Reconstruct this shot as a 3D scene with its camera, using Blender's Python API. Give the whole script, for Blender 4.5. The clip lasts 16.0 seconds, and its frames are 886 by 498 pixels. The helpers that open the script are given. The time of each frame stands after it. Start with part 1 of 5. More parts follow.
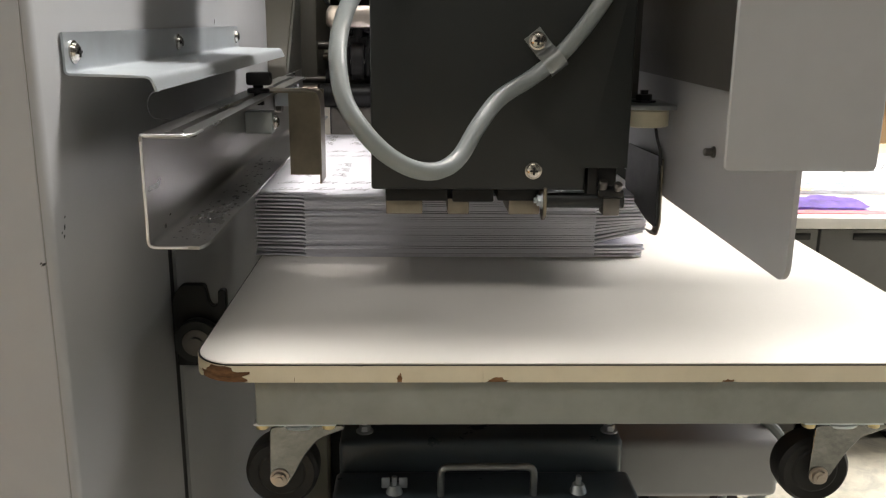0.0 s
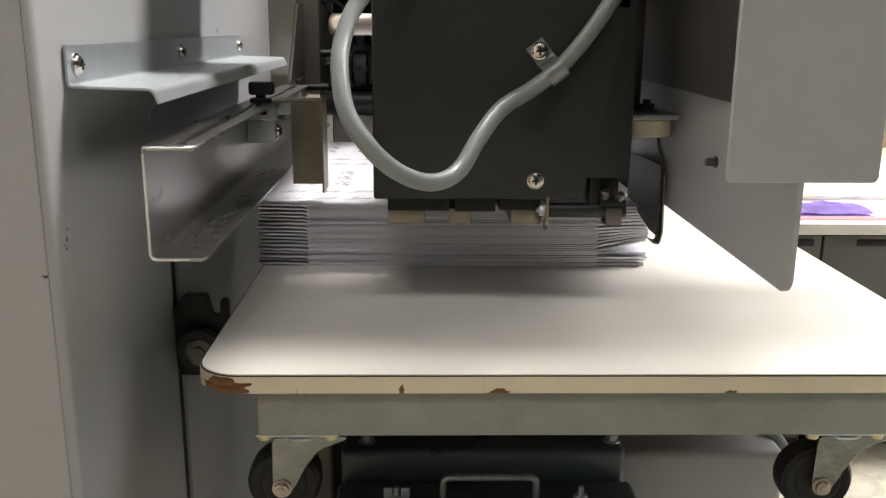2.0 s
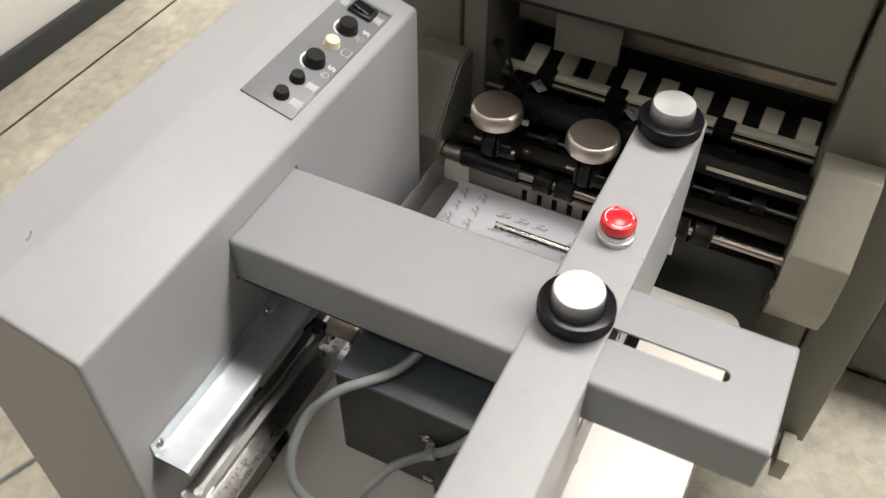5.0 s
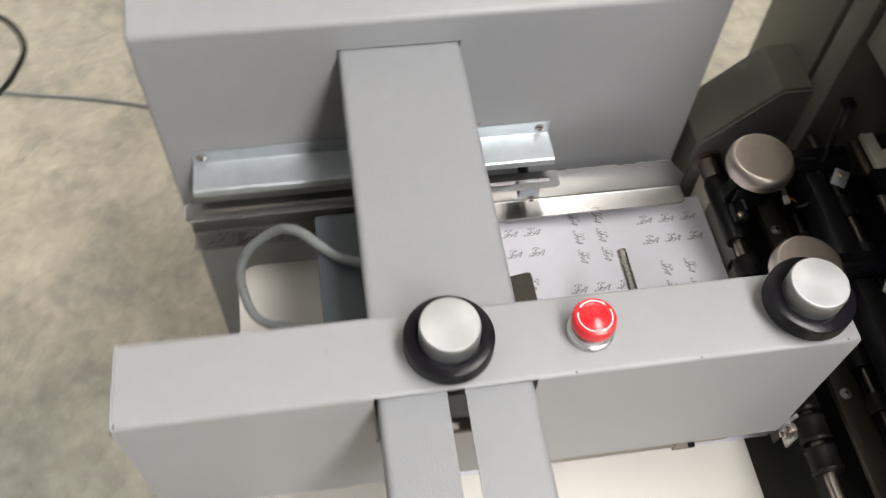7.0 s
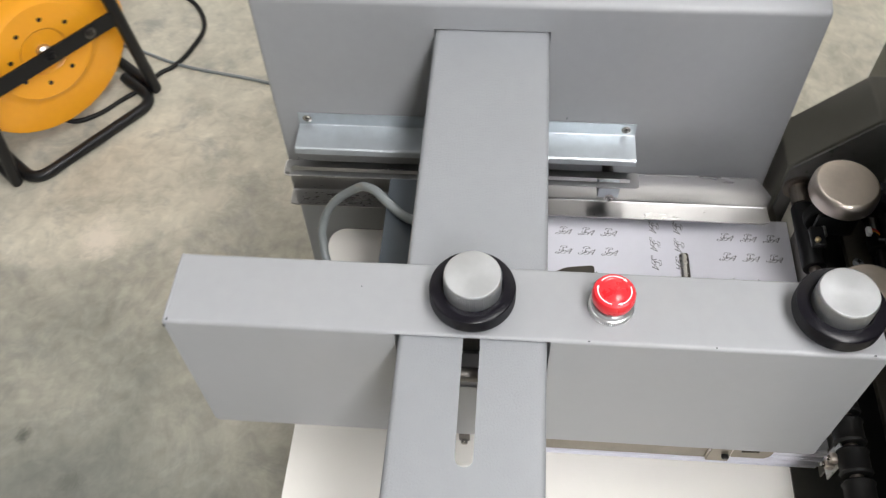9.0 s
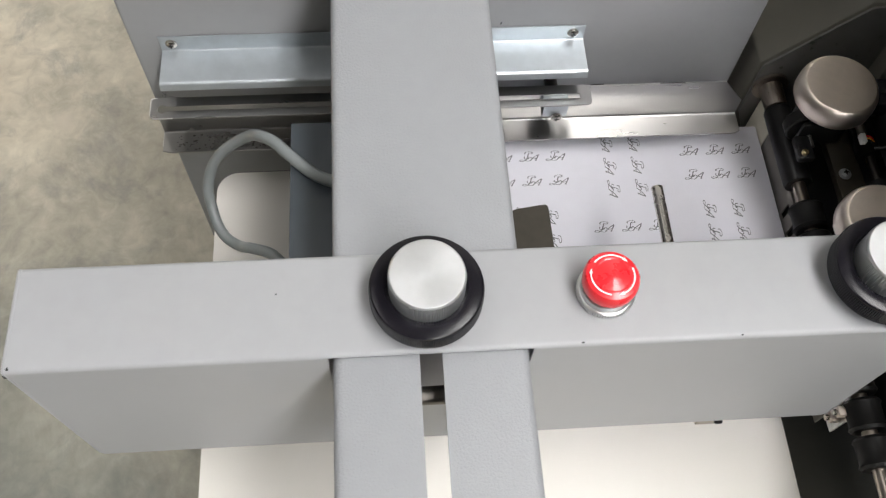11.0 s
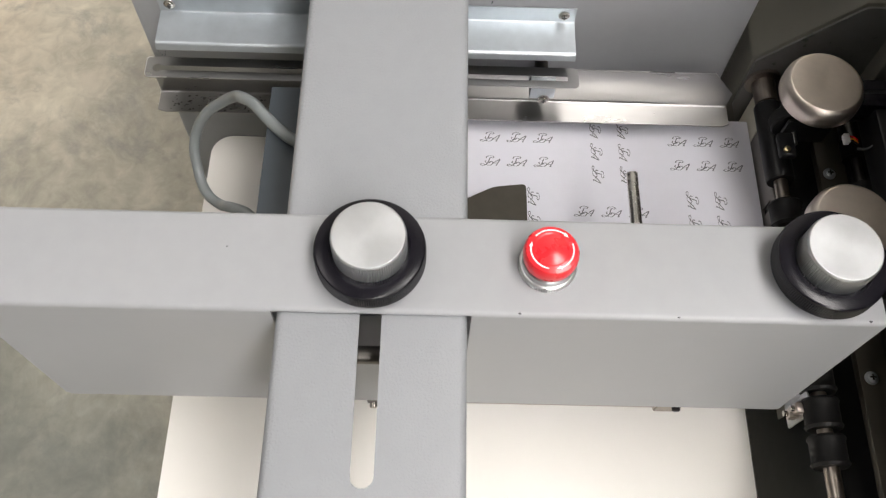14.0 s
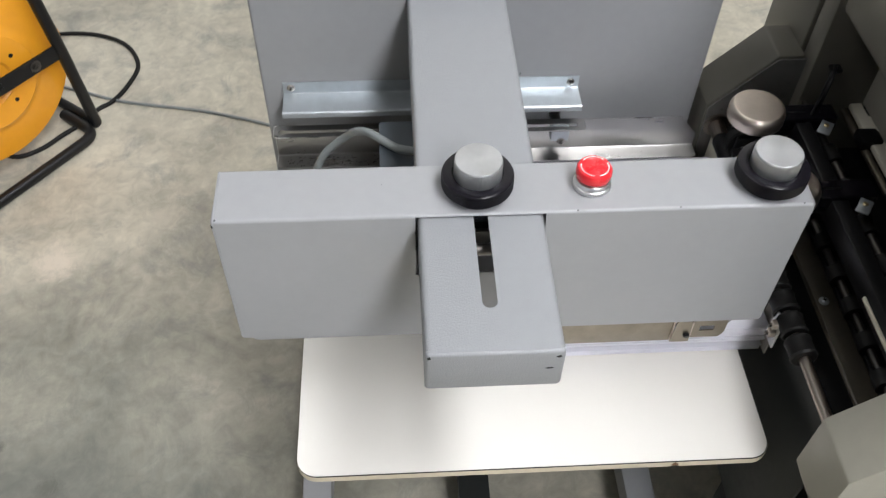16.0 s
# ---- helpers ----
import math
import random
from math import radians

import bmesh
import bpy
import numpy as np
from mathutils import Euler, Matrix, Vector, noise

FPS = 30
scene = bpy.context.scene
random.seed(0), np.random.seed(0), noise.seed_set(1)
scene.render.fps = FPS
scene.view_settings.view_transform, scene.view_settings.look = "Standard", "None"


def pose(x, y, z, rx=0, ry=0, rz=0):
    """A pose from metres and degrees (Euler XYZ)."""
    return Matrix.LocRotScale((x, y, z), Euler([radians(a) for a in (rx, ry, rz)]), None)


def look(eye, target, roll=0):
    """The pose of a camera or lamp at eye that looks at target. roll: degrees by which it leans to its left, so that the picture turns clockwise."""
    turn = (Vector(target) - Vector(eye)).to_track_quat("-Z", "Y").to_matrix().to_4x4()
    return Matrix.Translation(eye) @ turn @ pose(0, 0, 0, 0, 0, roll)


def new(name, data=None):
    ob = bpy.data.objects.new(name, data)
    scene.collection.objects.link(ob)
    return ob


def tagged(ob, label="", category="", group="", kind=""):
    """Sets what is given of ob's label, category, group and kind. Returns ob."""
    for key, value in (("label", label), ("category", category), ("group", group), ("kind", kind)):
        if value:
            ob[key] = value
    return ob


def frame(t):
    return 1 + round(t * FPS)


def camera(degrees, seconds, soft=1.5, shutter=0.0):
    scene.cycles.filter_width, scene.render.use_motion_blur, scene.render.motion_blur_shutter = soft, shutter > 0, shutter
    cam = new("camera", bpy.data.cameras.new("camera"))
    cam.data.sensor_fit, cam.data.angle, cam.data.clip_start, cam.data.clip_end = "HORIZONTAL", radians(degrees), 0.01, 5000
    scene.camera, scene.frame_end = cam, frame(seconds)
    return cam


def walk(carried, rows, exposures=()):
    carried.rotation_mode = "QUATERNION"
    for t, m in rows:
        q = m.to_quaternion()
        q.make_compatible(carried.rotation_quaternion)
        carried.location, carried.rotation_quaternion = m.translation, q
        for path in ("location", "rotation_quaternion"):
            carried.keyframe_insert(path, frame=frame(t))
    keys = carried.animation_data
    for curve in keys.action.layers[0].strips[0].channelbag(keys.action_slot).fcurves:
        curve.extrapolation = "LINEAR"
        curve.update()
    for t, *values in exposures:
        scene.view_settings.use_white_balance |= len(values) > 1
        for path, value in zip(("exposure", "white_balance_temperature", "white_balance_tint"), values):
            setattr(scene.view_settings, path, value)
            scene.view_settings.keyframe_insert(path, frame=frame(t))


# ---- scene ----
cam = camera(53.4, 16.0, 1.25, 0.5)
PATH = [
    (0, (0.188, -0.446, 0.837), (0.244, 1.488, 0.333), 0.6),
    (0.5, (0.189, -0.445, 0.837), (0.237, 1.489, 0.332), 0.5),
    (1, (0.188, -0.446, 0.838), (0.239, 1.489, 0.333), 0.5),
    (1.5, (0.189, -0.447, 0.837), (0.24, 1.488, 0.333), 0.6),
    (2, (0.189, -0.445, 0.841), (0.237, 1.492, 0.346), 0.5),
    (2.5, (0.196, -0.458, 0.892), (0.263, 1.463, 0.339), 1.1),
    (2.6, (0.201, -0.462, 0.902), (0.262, 1.457, 0.342), 0.9),
    (2.9, (0.21, -0.465, 1.028), (0.254, 1.387, 0.275), 1.0),
    (3.2, (0.222, -0.479, 1.213), (0.196, 1.283, 0.267), 0.1),
    (3.5, (0.243, -0.504, 1.414), (0.124, 1.172, 0.329), -0.6),
    (3.7, (0.269, -0.536, 1.528), (0.095, 1.096, 0.385), -0.8),
    (5.8, (0.702, -0.073, 1.707), (-0.17, 0.768, 0.115), 2.0),
    (6, (0.736, -0.036, 1.708), (-0.213, 0.709, 0.112), 3.0),
    (6.3, (0.721, 0.055, 1.695), (-0.275, 0.658, 0.068), 3.9),
    (6.5, (0.697, 0.109, 1.686), (-0.315, 0.627, 0.041), 5.1),
    (7, (0.734, 0.211, 1.685), (-0.344, 0.427, 0.015), 3.6),
    (7.5, (0.874, 0.303, 1.725), (-0.268, 0.26, 0.084), 3.7),
    (8, (0.912, 0.312, 1.74), (-0.263, 0.122, 0.133), 2.6),
    (8.5, (0.908, 0.332, 1.732), (-0.27, 0.111, 0.131), -0.7),
    (9, (0.829, 0.317, 1.691), (-0.324, 0.183, 0.063), -2.8),
    (9.5, (0.738, 0.27, 1.636), (-0.319, 0.264, -0.062), -1.8),
    (10, (0.682, 0.234, 1.603), (-0.291, 0.32, -0.142), 1.1),
    (10.2, (0.67, 0.237, 1.589), (-0.289, 0.349, -0.162), 2.6),
    (12.5, (0.623, 0.32, 1.551), (-0.212, 0.367, -0.266), 2.2),
    (13, (0.627, 0.32, 1.553), (-0.216, 0.373, -0.259), 2.5),
    (13.5, (0.636, 0.322, 1.559), (-0.219, 0.373, -0.248), 2.9),
    (14, (0.662, 0.334, 1.57), (-0.221, 0.364, -0.224), 3.2),
    (14.5, (0.717, 0.341, 1.579), (-0.226, 0.34, -0.185), 2.7),
    (15, (0.82, 0.297, 1.622), (-0.241, 0.304, -0.074), 1.6),
    (15.5, (0.989, 0.227, 1.663), (-0.211, 0.277, 0.064), 0.9),
    (16, (1.072, 0.205, 1.693), (-0.216, 0.298, 0.165), 1.3),
]
EXPOSURES = [(0.0, 0.64, 6600, 10), (2.3, 0.64, 6600, 10), (3.0, 0.6, 6550, 10), (3.5, 0.2, 6750, 10), (6.0, -0.03, 6700, 11), (7.0, -0.1, 6550, 10), (8.0, -0.08, 6250, 10), (8.5, -0.14, 6300, 10), (9.5, -0.13, 6200, 10), (12.5, -0.14, 6500, 10), (14.2, -0.14, 6500, 11), (14.9, 0.05, 6500, 11), (15.3, 0.02, 6250, 9), (15.7, -0.14, 6150, 9), (16.0, -0.17, 6100, 10)]
LAMP_W, DAY_W = 178, 20

# the whole path: seconds, then where the camera stands and looks
walk(cam, [(t, look(eye, target, roll)) for t, eye, target, roll in PATH], EXPOSURES)

# ---- world and lights ----
world = bpy.data.worlds.new("sky")
scene.world = world
world.use_nodes = True
sky = world.node_tree.nodes.new("ShaderNodeTexSky")
sky.sky_type, sky.sun_disc, sky.sun_elevation, sky.sun_rotation = "NISHITA", False, radians(40), radians(120)
world.node_tree.links.new(sky.outputs[0], world.node_tree.nodes["Background"].inputs[0])
world.node_tree.nodes["Background"].inputs[1].default_value = 0.08


def area_lamp(name, m, sx, sy, watts, colour):
    data = bpy.data.lights.new(name, "AREA")
    data.shape, data.size, data.size_y, data.energy, data.color = "RECTANGLE", sx, sy, watts, colour
    ob = new(name, data)
    ob.matrix_world = m
    return ob


WARM, DAY = (1.0, 0.965, 0.93), (0.95, 0.98, 1.0)
CEIL = 4.6
PANELS = [(4.2, 1.6, 9.0, 0.9, 3.0), (3.4, 5.6, 10.0, 0.9, 1.5), (0.3, -1.7, 2.8, 0.9, 0.2)]
for lx, ly, sx, sy, share in PANELS:
    area_lamp("ceiling_panel_light", pose(lx, ly, CEIL - 0.09), sx, sy, LAMP_W * share, WARM)
# weak daylight added from the east, its window assumed and out of view
area_lamp("daylight_opening", pose(8.95, 3.75, 2.4, 0, 90, 0), 3.0, 8.4, DAY_W, DAY)


# ---- materials ----
def material(name, colour, rough=0.5, metal=0.0, vary=0.08, big=3.0, fine=60.0, bump=0.0, bump_scale=200.0,
             stretch=(1, 1, 1), stain=None, stain_amount=0.0, spec=0.5, coat=0.0, rough_vary=0.08, spots=(), distort=0.0, specks=None, worn=None):
    m = bpy.data.materials.new(name)
    m.use_nodes = True
    nt = m.node_tree
    n, ln = nt.nodes, nt.links
    bsdf = n["Principled BSDF"]
    tc = n.new("ShaderNodeTexCoord")
    mp = n.new("ShaderNodeMapping")
    mp.inputs["Scale"].default_value = stretch
    ln.new(tc.outputs["Object"], mp.inputs["Vector"])

    def noise_node(scale, detail, rgh=0.6):
        q = n.new("ShaderNodeTexNoise")
        q.inputs["Scale"].default_value, q.inputs["Detail"].default_value = scale, detail
        q.inputs["Roughness"].default_value, q.inputs["Distortion"].default_value = rgh, distort
        ln.new(mp.outputs[0], q.inputs["Vector"])
        return q
    a, b = noise_node(big, 5), noise_node(fine, 4)
    mixn = n.new("ShaderNodeMix")
    mixn.data_type = "FLOAT"
    mixn.inputs["Factor"].default_value = 0.4
    ln.new(a.outputs["Fac"], mixn.inputs["A"])
    ln.new(b.outputs["Fac"], mixn.inputs["B"])
    ramp = n.new("ShaderNodeValToRGB")
    lo = [max(0, c * (1 - 2.2 * vary)) for c in colour]
    hi = [min(1, c * (1 + 2.2 * vary)) for c in colour]
    ramp.color_ramp.elements[0].position, ramp.color_ramp.elements[1].position = 0.25, 0.75
    ramp.color_ramp.elements[0].color, ramp.color_ramp.elements[1].color = (*lo, 1), (*hi, 1)
    ln.new(mixn.outputs[0], ramp.inputs[0])
    out = ramp.outputs[0]
    if stain:
        s = noise_node(big * 2.3, 8, 0.7)
        sr = n.new("ShaderNodeValToRGB")
        sr.color_ramp.elements[0].position, sr.color_ramp.elements[1].position = 0.52, 0.72
        ln.new(s.outputs["Fac"], sr.inputs[0])
        sm = n.new("ShaderNodeMath")
        sm.operation = "MULTIPLY"
        sm.inputs[1].default_value = stain_amount
        ln.new(sr.outputs[0], sm.inputs[0])
        mx = n.new("ShaderNodeMix")
        mx.data_type = "RGBA"
        ln.new(sm.outputs[0], mx.inputs["Factor"])
        ln.new(out, mx.inputs["A"])
        mx.inputs["B"].default_value = (*stain, 1)
        out = mx.outputs["Result"]
    if specks:
        vo = n.new("ShaderNodeTexVoronoi")
        vo.inputs["Scale"].default_value = specks[0]
        ln.new(tc.outputs["Object"], vo.inputs["Vector"])
        sep = n.new("ShaderNodeSeparateColor")
        ln.new(vo.outputs["Color"], sep.inputs[0])
        near = n.new("ShaderNodeMath")
        near.operation = "MULTIPLY"
        ln.new(sep.outputs[0], near.inputs[0])
        near.inputs[1].default_value = specks[1]
        less = n.new("ShaderNodeMath")
        less.operation = "LESS_THAN"
        ln.new(vo.outputs["Distance"], less.inputs[0])
        ln.new(near.outputs[0], less.inputs[1])
        few = n.new("ShaderNodeMath")
        few.operation = "GREATER_THAN"
        ln.new(sep.outputs[1], few.inputs[0])
        few.inputs[1].default_value = specks[2]
        both = n.new("ShaderNodeMath")
        both.operation = "MULTIPLY"
        ln.new(less.outputs[0], both.inputs[0])
        ln.new(few.outputs[0], both.inputs[1])
        dim = n.new("ShaderNodeMath")
        dim.operation = "MULTIPLY"
        ln.new(both.outputs[0], dim.inputs[0])
        dim.inputs[1].default_value = 0.75
        mx = n.new("ShaderNodeMix")
        mx.data_type = "RGBA"
        ln.new(dim.outputs[0], mx.inputs["Factor"])
        ln.new(out, mx.inputs["A"])
        mx.inputs["B"].default_value = (0.09, 0.08, 0.07, 1)
        out = mx.outputs["Result"]
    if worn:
        # green-grey staining and a person's shade, painted into the colour, fading out unevenly
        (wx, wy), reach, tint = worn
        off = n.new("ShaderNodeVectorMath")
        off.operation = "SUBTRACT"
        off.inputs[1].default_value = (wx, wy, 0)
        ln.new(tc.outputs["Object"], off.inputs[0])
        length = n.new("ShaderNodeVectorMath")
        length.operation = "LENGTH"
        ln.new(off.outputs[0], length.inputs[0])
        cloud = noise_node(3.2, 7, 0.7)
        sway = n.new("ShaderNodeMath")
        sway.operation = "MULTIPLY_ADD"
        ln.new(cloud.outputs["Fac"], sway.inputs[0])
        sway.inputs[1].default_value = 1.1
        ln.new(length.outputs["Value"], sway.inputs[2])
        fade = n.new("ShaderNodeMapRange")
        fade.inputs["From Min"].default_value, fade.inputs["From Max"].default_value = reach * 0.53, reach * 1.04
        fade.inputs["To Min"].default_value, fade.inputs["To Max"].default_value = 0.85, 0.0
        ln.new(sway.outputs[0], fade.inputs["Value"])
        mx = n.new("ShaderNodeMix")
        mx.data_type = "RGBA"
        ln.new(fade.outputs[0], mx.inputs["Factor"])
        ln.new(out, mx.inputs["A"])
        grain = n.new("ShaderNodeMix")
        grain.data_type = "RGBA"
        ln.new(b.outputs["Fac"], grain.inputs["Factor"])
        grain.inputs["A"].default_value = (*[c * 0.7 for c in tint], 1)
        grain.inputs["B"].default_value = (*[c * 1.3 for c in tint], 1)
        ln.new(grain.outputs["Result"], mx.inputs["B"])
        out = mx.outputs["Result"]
    for (sx, sy), radius, tint in spots:
        wob = noise_node(24.0, 7, 0.8)
        off = n.new("ShaderNodeVectorMath")
        off.operation = "MULTIPLY_ADD"
        off.inputs[1].default_value, off.inputs[2].default_value = (radius * 2.6,) * 3, (-sx - radius * 1.3, -sy - radius * 1.3, 0)
        ln.new(wob.outputs["Color"], off.inputs[0])
        add = n.new("ShaderNodeVectorMath")
        ln.new(tc.outputs["Object"], add.inputs[0])
        ln.new(off.outputs[0], add.inputs[1])
        flat = n.new("ShaderNodeVectorMath")
        flat.operation = "MULTIPLY"
        flat.inputs[1].default_value = (1, 1, 0)
        ln.new(add.outputs[0], flat.inputs[0])
        length = n.new("ShaderNodeVectorMath")
        length.operation = "LENGTH"
        ln.new(flat.outputs[0], length.inputs[0])
        fade = n.new("ShaderNodeMapRange")
        fade.inputs["From Min"].default_value, fade.inputs["From Max"].default_value = radius * 0.3, radius * 1.05
        fade.inputs["To Min"].default_value, fade.inputs["To Max"].default_value = 0.8, 0.0
        ln.new(length.outputs["Value"], fade.inputs["Value"])
        mx = n.new("ShaderNodeMix")
        mx.data_type = "RGBA"
        ln.new(fade.outputs[0], mx.inputs["Factor"])
        ln.new(out, mx.inputs["A"])
        mx.inputs["B"].default_value = (*tint, 1)
        out = mx.outputs["Result"]
    ln.new(out, bsdf.inputs["Base Color"])
    rr = n.new("ShaderNodeMapRange")
    rr.inputs["To Min"].default_value, rr.inputs["To Max"].default_value = max(0.02, rough - rough_vary), min(1, rough + rough_vary)
    ln.new(b.outputs["Fac"], rr.inputs["Value"])
    ln.new(rr.outputs[0], bsdf.inputs["Roughness"])
    bsdf.inputs["Metallic"].default_value = metal
    bsdf.inputs["Specular IOR Level"].default_value = spec
    bsdf.inputs["Coat Weight"].default_value = coat
    if bump:
        bn = noise_node(bump_scale, 3)
        bp = n.new("ShaderNodeBump")
        bp.inputs["Strength"].default_value, bp.inputs["Distance"].default_value = bump, 0.001
        ln.new(bn.outputs["Fac"], bp.inputs["Height"])
        ln.new(bp.outputs[0], bsdf.inputs["Normal"])
    return m


def turned(name, colour, rough):
    """Metal faced on a lathe: fine rings round the axis that fan the highlights out."""
    m = material(name, colour, rough, 1.0, vary=0.05, fine=120, rough_vary=0.06)
    nt = m.node_tree
    tan = nt.nodes.new("ShaderNodeTangent")
    tan.direction_type, tan.axis = "RADIAL", "Z"
    bsdf = nt.nodes["Principled BSDF"]
    bsdf.inputs["Anisotropic"].default_value = 0.22
    nt.links.new(tan.outputs[0], bsdf.inputs["Tangent"])
    return m


PAINT = material("light_grey_enamel", (0.335, 0.342, 0.355), 0.44, vary=0.03, fine=60, rough_vary=0.06, bump=0.05, bump_scale=900, spec=0.6, stain=(0.4, 0.38, 0.35), stain_amount=0.12, specks=(11, 0.012, 0.86))
HAMMER = material("textured_grey_enamel", (0.285, 0.295, 0.311), 0.40, vary=0.03, rough_vary=0.06, bump=0.6, bump_scale=480, spec=0.7)
INNERPLATE = material("dark_satin_plate", (0.20, 0.198, 0.186), 0.3, vary=0.08, spec=0.6)
SATIN = material("dark_satin_cover", (0.062, 0.060, 0.056), 0.36, vary=0.1, big=7, stretch=(8, 1, 1), spec=0.6)
LIFTPAINT = material("slate_blue_enamel", (0.060, 0.078, 0.094), 0.30, vary=0.04, bump=0.1, bump_scale=700)
GRIME = material("dry_grime", (0.05, 0.048, 0.045), 0.6, vary=0.3)
SEAM = material("dirty_seam", (0.19, 0.185, 0.172), 0.7, vary=0.45, big=9, fine=60, stretch=(1, 1, 0.6))
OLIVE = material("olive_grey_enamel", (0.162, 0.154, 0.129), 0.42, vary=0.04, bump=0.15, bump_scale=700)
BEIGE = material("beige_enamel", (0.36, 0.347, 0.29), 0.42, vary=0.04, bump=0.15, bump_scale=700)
CREAM = material("cream_plastic", (0.78, 0.74, 0.62), 0.45, vary=0.05)
CHARCOAL = material("charcoal_enamel", (0.018, 0.020, 0.0195), 0.42, vary=0.08, bump=0.15, bump_scale=800, spec=0.35)
SLATE = material("blue_grey_enamel", (0.052, 0.064, 0.076), 0.4, vary=0.05, bump=0.1, bump_scale=700)
BLACK = material("black_plastic", (0.011, 0.011, 0.0115), 0.38, vary=0.1, spec=0.3)
RUBBER = material("black_rubber", (0.011, 0.0107, 0.0105), 0.5, vary=0.2, bump=0.2, bump_scale=300, spec=0.25)
ANODISED = material("black_anodised_metal", (0.007, 0.0062, 0.0095), 0.24, vary=0.12, spec=0.3)
ALU = turned("turned_aluminium", (0.60, 0.61, 0.62), 0.52)
STEEL = material("brushed_steel", (0.55, 0.55, 0.54), 0.3, 1.0, vary=0.08, fine=25, stretch=(40, 2, 40), rough_vary=0.15)
WORN = material("worn_stainless_steel", (0.375, 0.37, 0.362), 0.28, 1.0, vary=0.05, big=6, fine=22, stretch=(1, 0.35, 1), rough_vary=0.02)
ZINC = material("zinc_plated_steel", (0.51, 0.55, 0.58), 0.42, 0.8, vary=0.08, big=8, rough_vary=0.12)
DARKSTEEL = material("oiled_dark_steel", (0.15, 0.14, 0.13), 0.38, 1.0, vary=0.15, fine=30)
NICKEL = material("satin_nickel", (0.60, 0.53, 0.47), 0.34, 1.0, vary=0.08, fine=150)
WEIGHT = turned("turned_satin_nickel", (0.76, 0.675, 0.60), 0.38)
SCREW = material("bright_screw_steel", (0.52, 0.49, 0.45), 0.2, 1.0, vary=0.08)
LAYSTEEL = material("dull_lay_plate", (0.24, 0.225, 0.205), 0.4, 0.55, vary=0.12, big=14)
SHAFT = material("dull_feed_shaft", (0.36, 0.315, 0.275), 0.3, 1.0, vary=0.12, fine=40, stretch=(1, 12, 12))
CLIPSTEEL = material("grey_zinc_clip", (0.30, 0.315, 0.315), 0.36, 0.85, vary=0.12, big=30)
CASTER = material("zinc_caster_steel", (0.20, 0.202, 0.195), 0.22, 1.0, vary=0.18, big=25, rough_vary=0.1, bump=1.0, bump_scale=42)
BRASS = material("dull_bronze_plate", (0.25, 0.22, 0.175), 0.38, 0.85, vary=0.14, big=20)
DARKBRONZE = material("dark_bronze_plate", (0.06, 0.053, 0.04), 0.45, 0.25, vary=0.12, big=20)
CHROME = material("polished_steel", (0.62, 0.60, 0.57), 0.26, 1.0, vary=0.05)
COLLAR = material("satin_chrome", (0.72, 0.72, 0.72), 0.32, 1.0, vary=0.04)
GOLDEN = material("yellow_zinc_screw", (0.6, 0.5, 0.28), 0.35, 1.0)
RED = material("red_plastic", (0.75, 0.02, 0.03), 0.28, vary=0.03, coat=0.3)
WHITE = material("white_print", (0.85, 0.85, 0.84), 0.5)
PRINT = material("worn_pale_print", (0.56, 0.57, 0.57), 0.5, vary=0.15, fine=400)
IVORY = material("ivory_plastic", (0.72, 0.66, 0.50), 0.4)
CABLE = material("grey_cable_sheath", (0.22, 0.24, 0.242), 0.33, vary=0.05, bump=0.1, bump_scale=400)
LAMINATE = material("cream_laminate", (0.80, 0.775, 0.727), 0.34, vary=0.012, big=3, fine=14, rough_vary=0.02)
EDGE = material("cream_edge_band", (0.66, 0.59, 0.45), 0.45, vary=0.05, stain=(0.4, 0.33, 0.22), stain_amount=0.3)
CHIP = material("bare_particle_board", (0.20, 0.10, 0.045), 0.9, vary=0.38, big=60, fine=300, stretch=(1, 1, 6), bump=1.0, bump_scale=400)
FRAMEPAINT = material("grey_green_frame_paint", (0.225, 0.237, 0.22), 0.38, vary=0.09, big=9, stain=(0.14, 0.14, 0.13), stain_amount=0.4)
PAPER = material("white_paper", (0.75, 0.745, 0.81), 0.75, vary=0.02, bump=0.1, bump_scale=400)
INK = material("grey_ink", (0.10, 0.10, 0.115), 0.6)
# floor colour holds painted shade and staining in front of the machine
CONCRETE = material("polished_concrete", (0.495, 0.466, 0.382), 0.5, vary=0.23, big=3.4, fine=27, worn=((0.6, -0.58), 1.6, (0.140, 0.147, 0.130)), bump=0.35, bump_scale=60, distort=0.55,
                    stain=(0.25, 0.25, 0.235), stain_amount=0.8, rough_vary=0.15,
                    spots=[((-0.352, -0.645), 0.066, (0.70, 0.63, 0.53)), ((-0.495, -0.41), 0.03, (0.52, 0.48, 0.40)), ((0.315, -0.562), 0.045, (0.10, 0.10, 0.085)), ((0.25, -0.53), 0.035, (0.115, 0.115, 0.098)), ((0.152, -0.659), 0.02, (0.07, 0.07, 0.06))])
WALLPAINT = material("white_wall_paint", (0.78, 0.77, 0.74), 0.6, vary=0.02, bump=0.3, bump_scale=120)
GREYWALL = material("grey_wall_paint", (0.17, 0.17, 0.165), 0.7, vary=0.03, bump=0.3, bump_scale=120)
CEILPAINT = material("grey_ceiling", (0.18, 0.18, 0.175), 0.8, vary=0.02)
BASEB = material("black_baseboard_paint", (0.03, 0.032, 0.036), 0.4, vary=0.1)
YELLOW = material("yellow_floor_tape", (0.78, 0.52, 0.03), 0.5, vary=0.08)
ORANGE = material("orange_plastic", (0.98, 0.41, 0.02), 0.35, vary=0.04, coat=0.2)
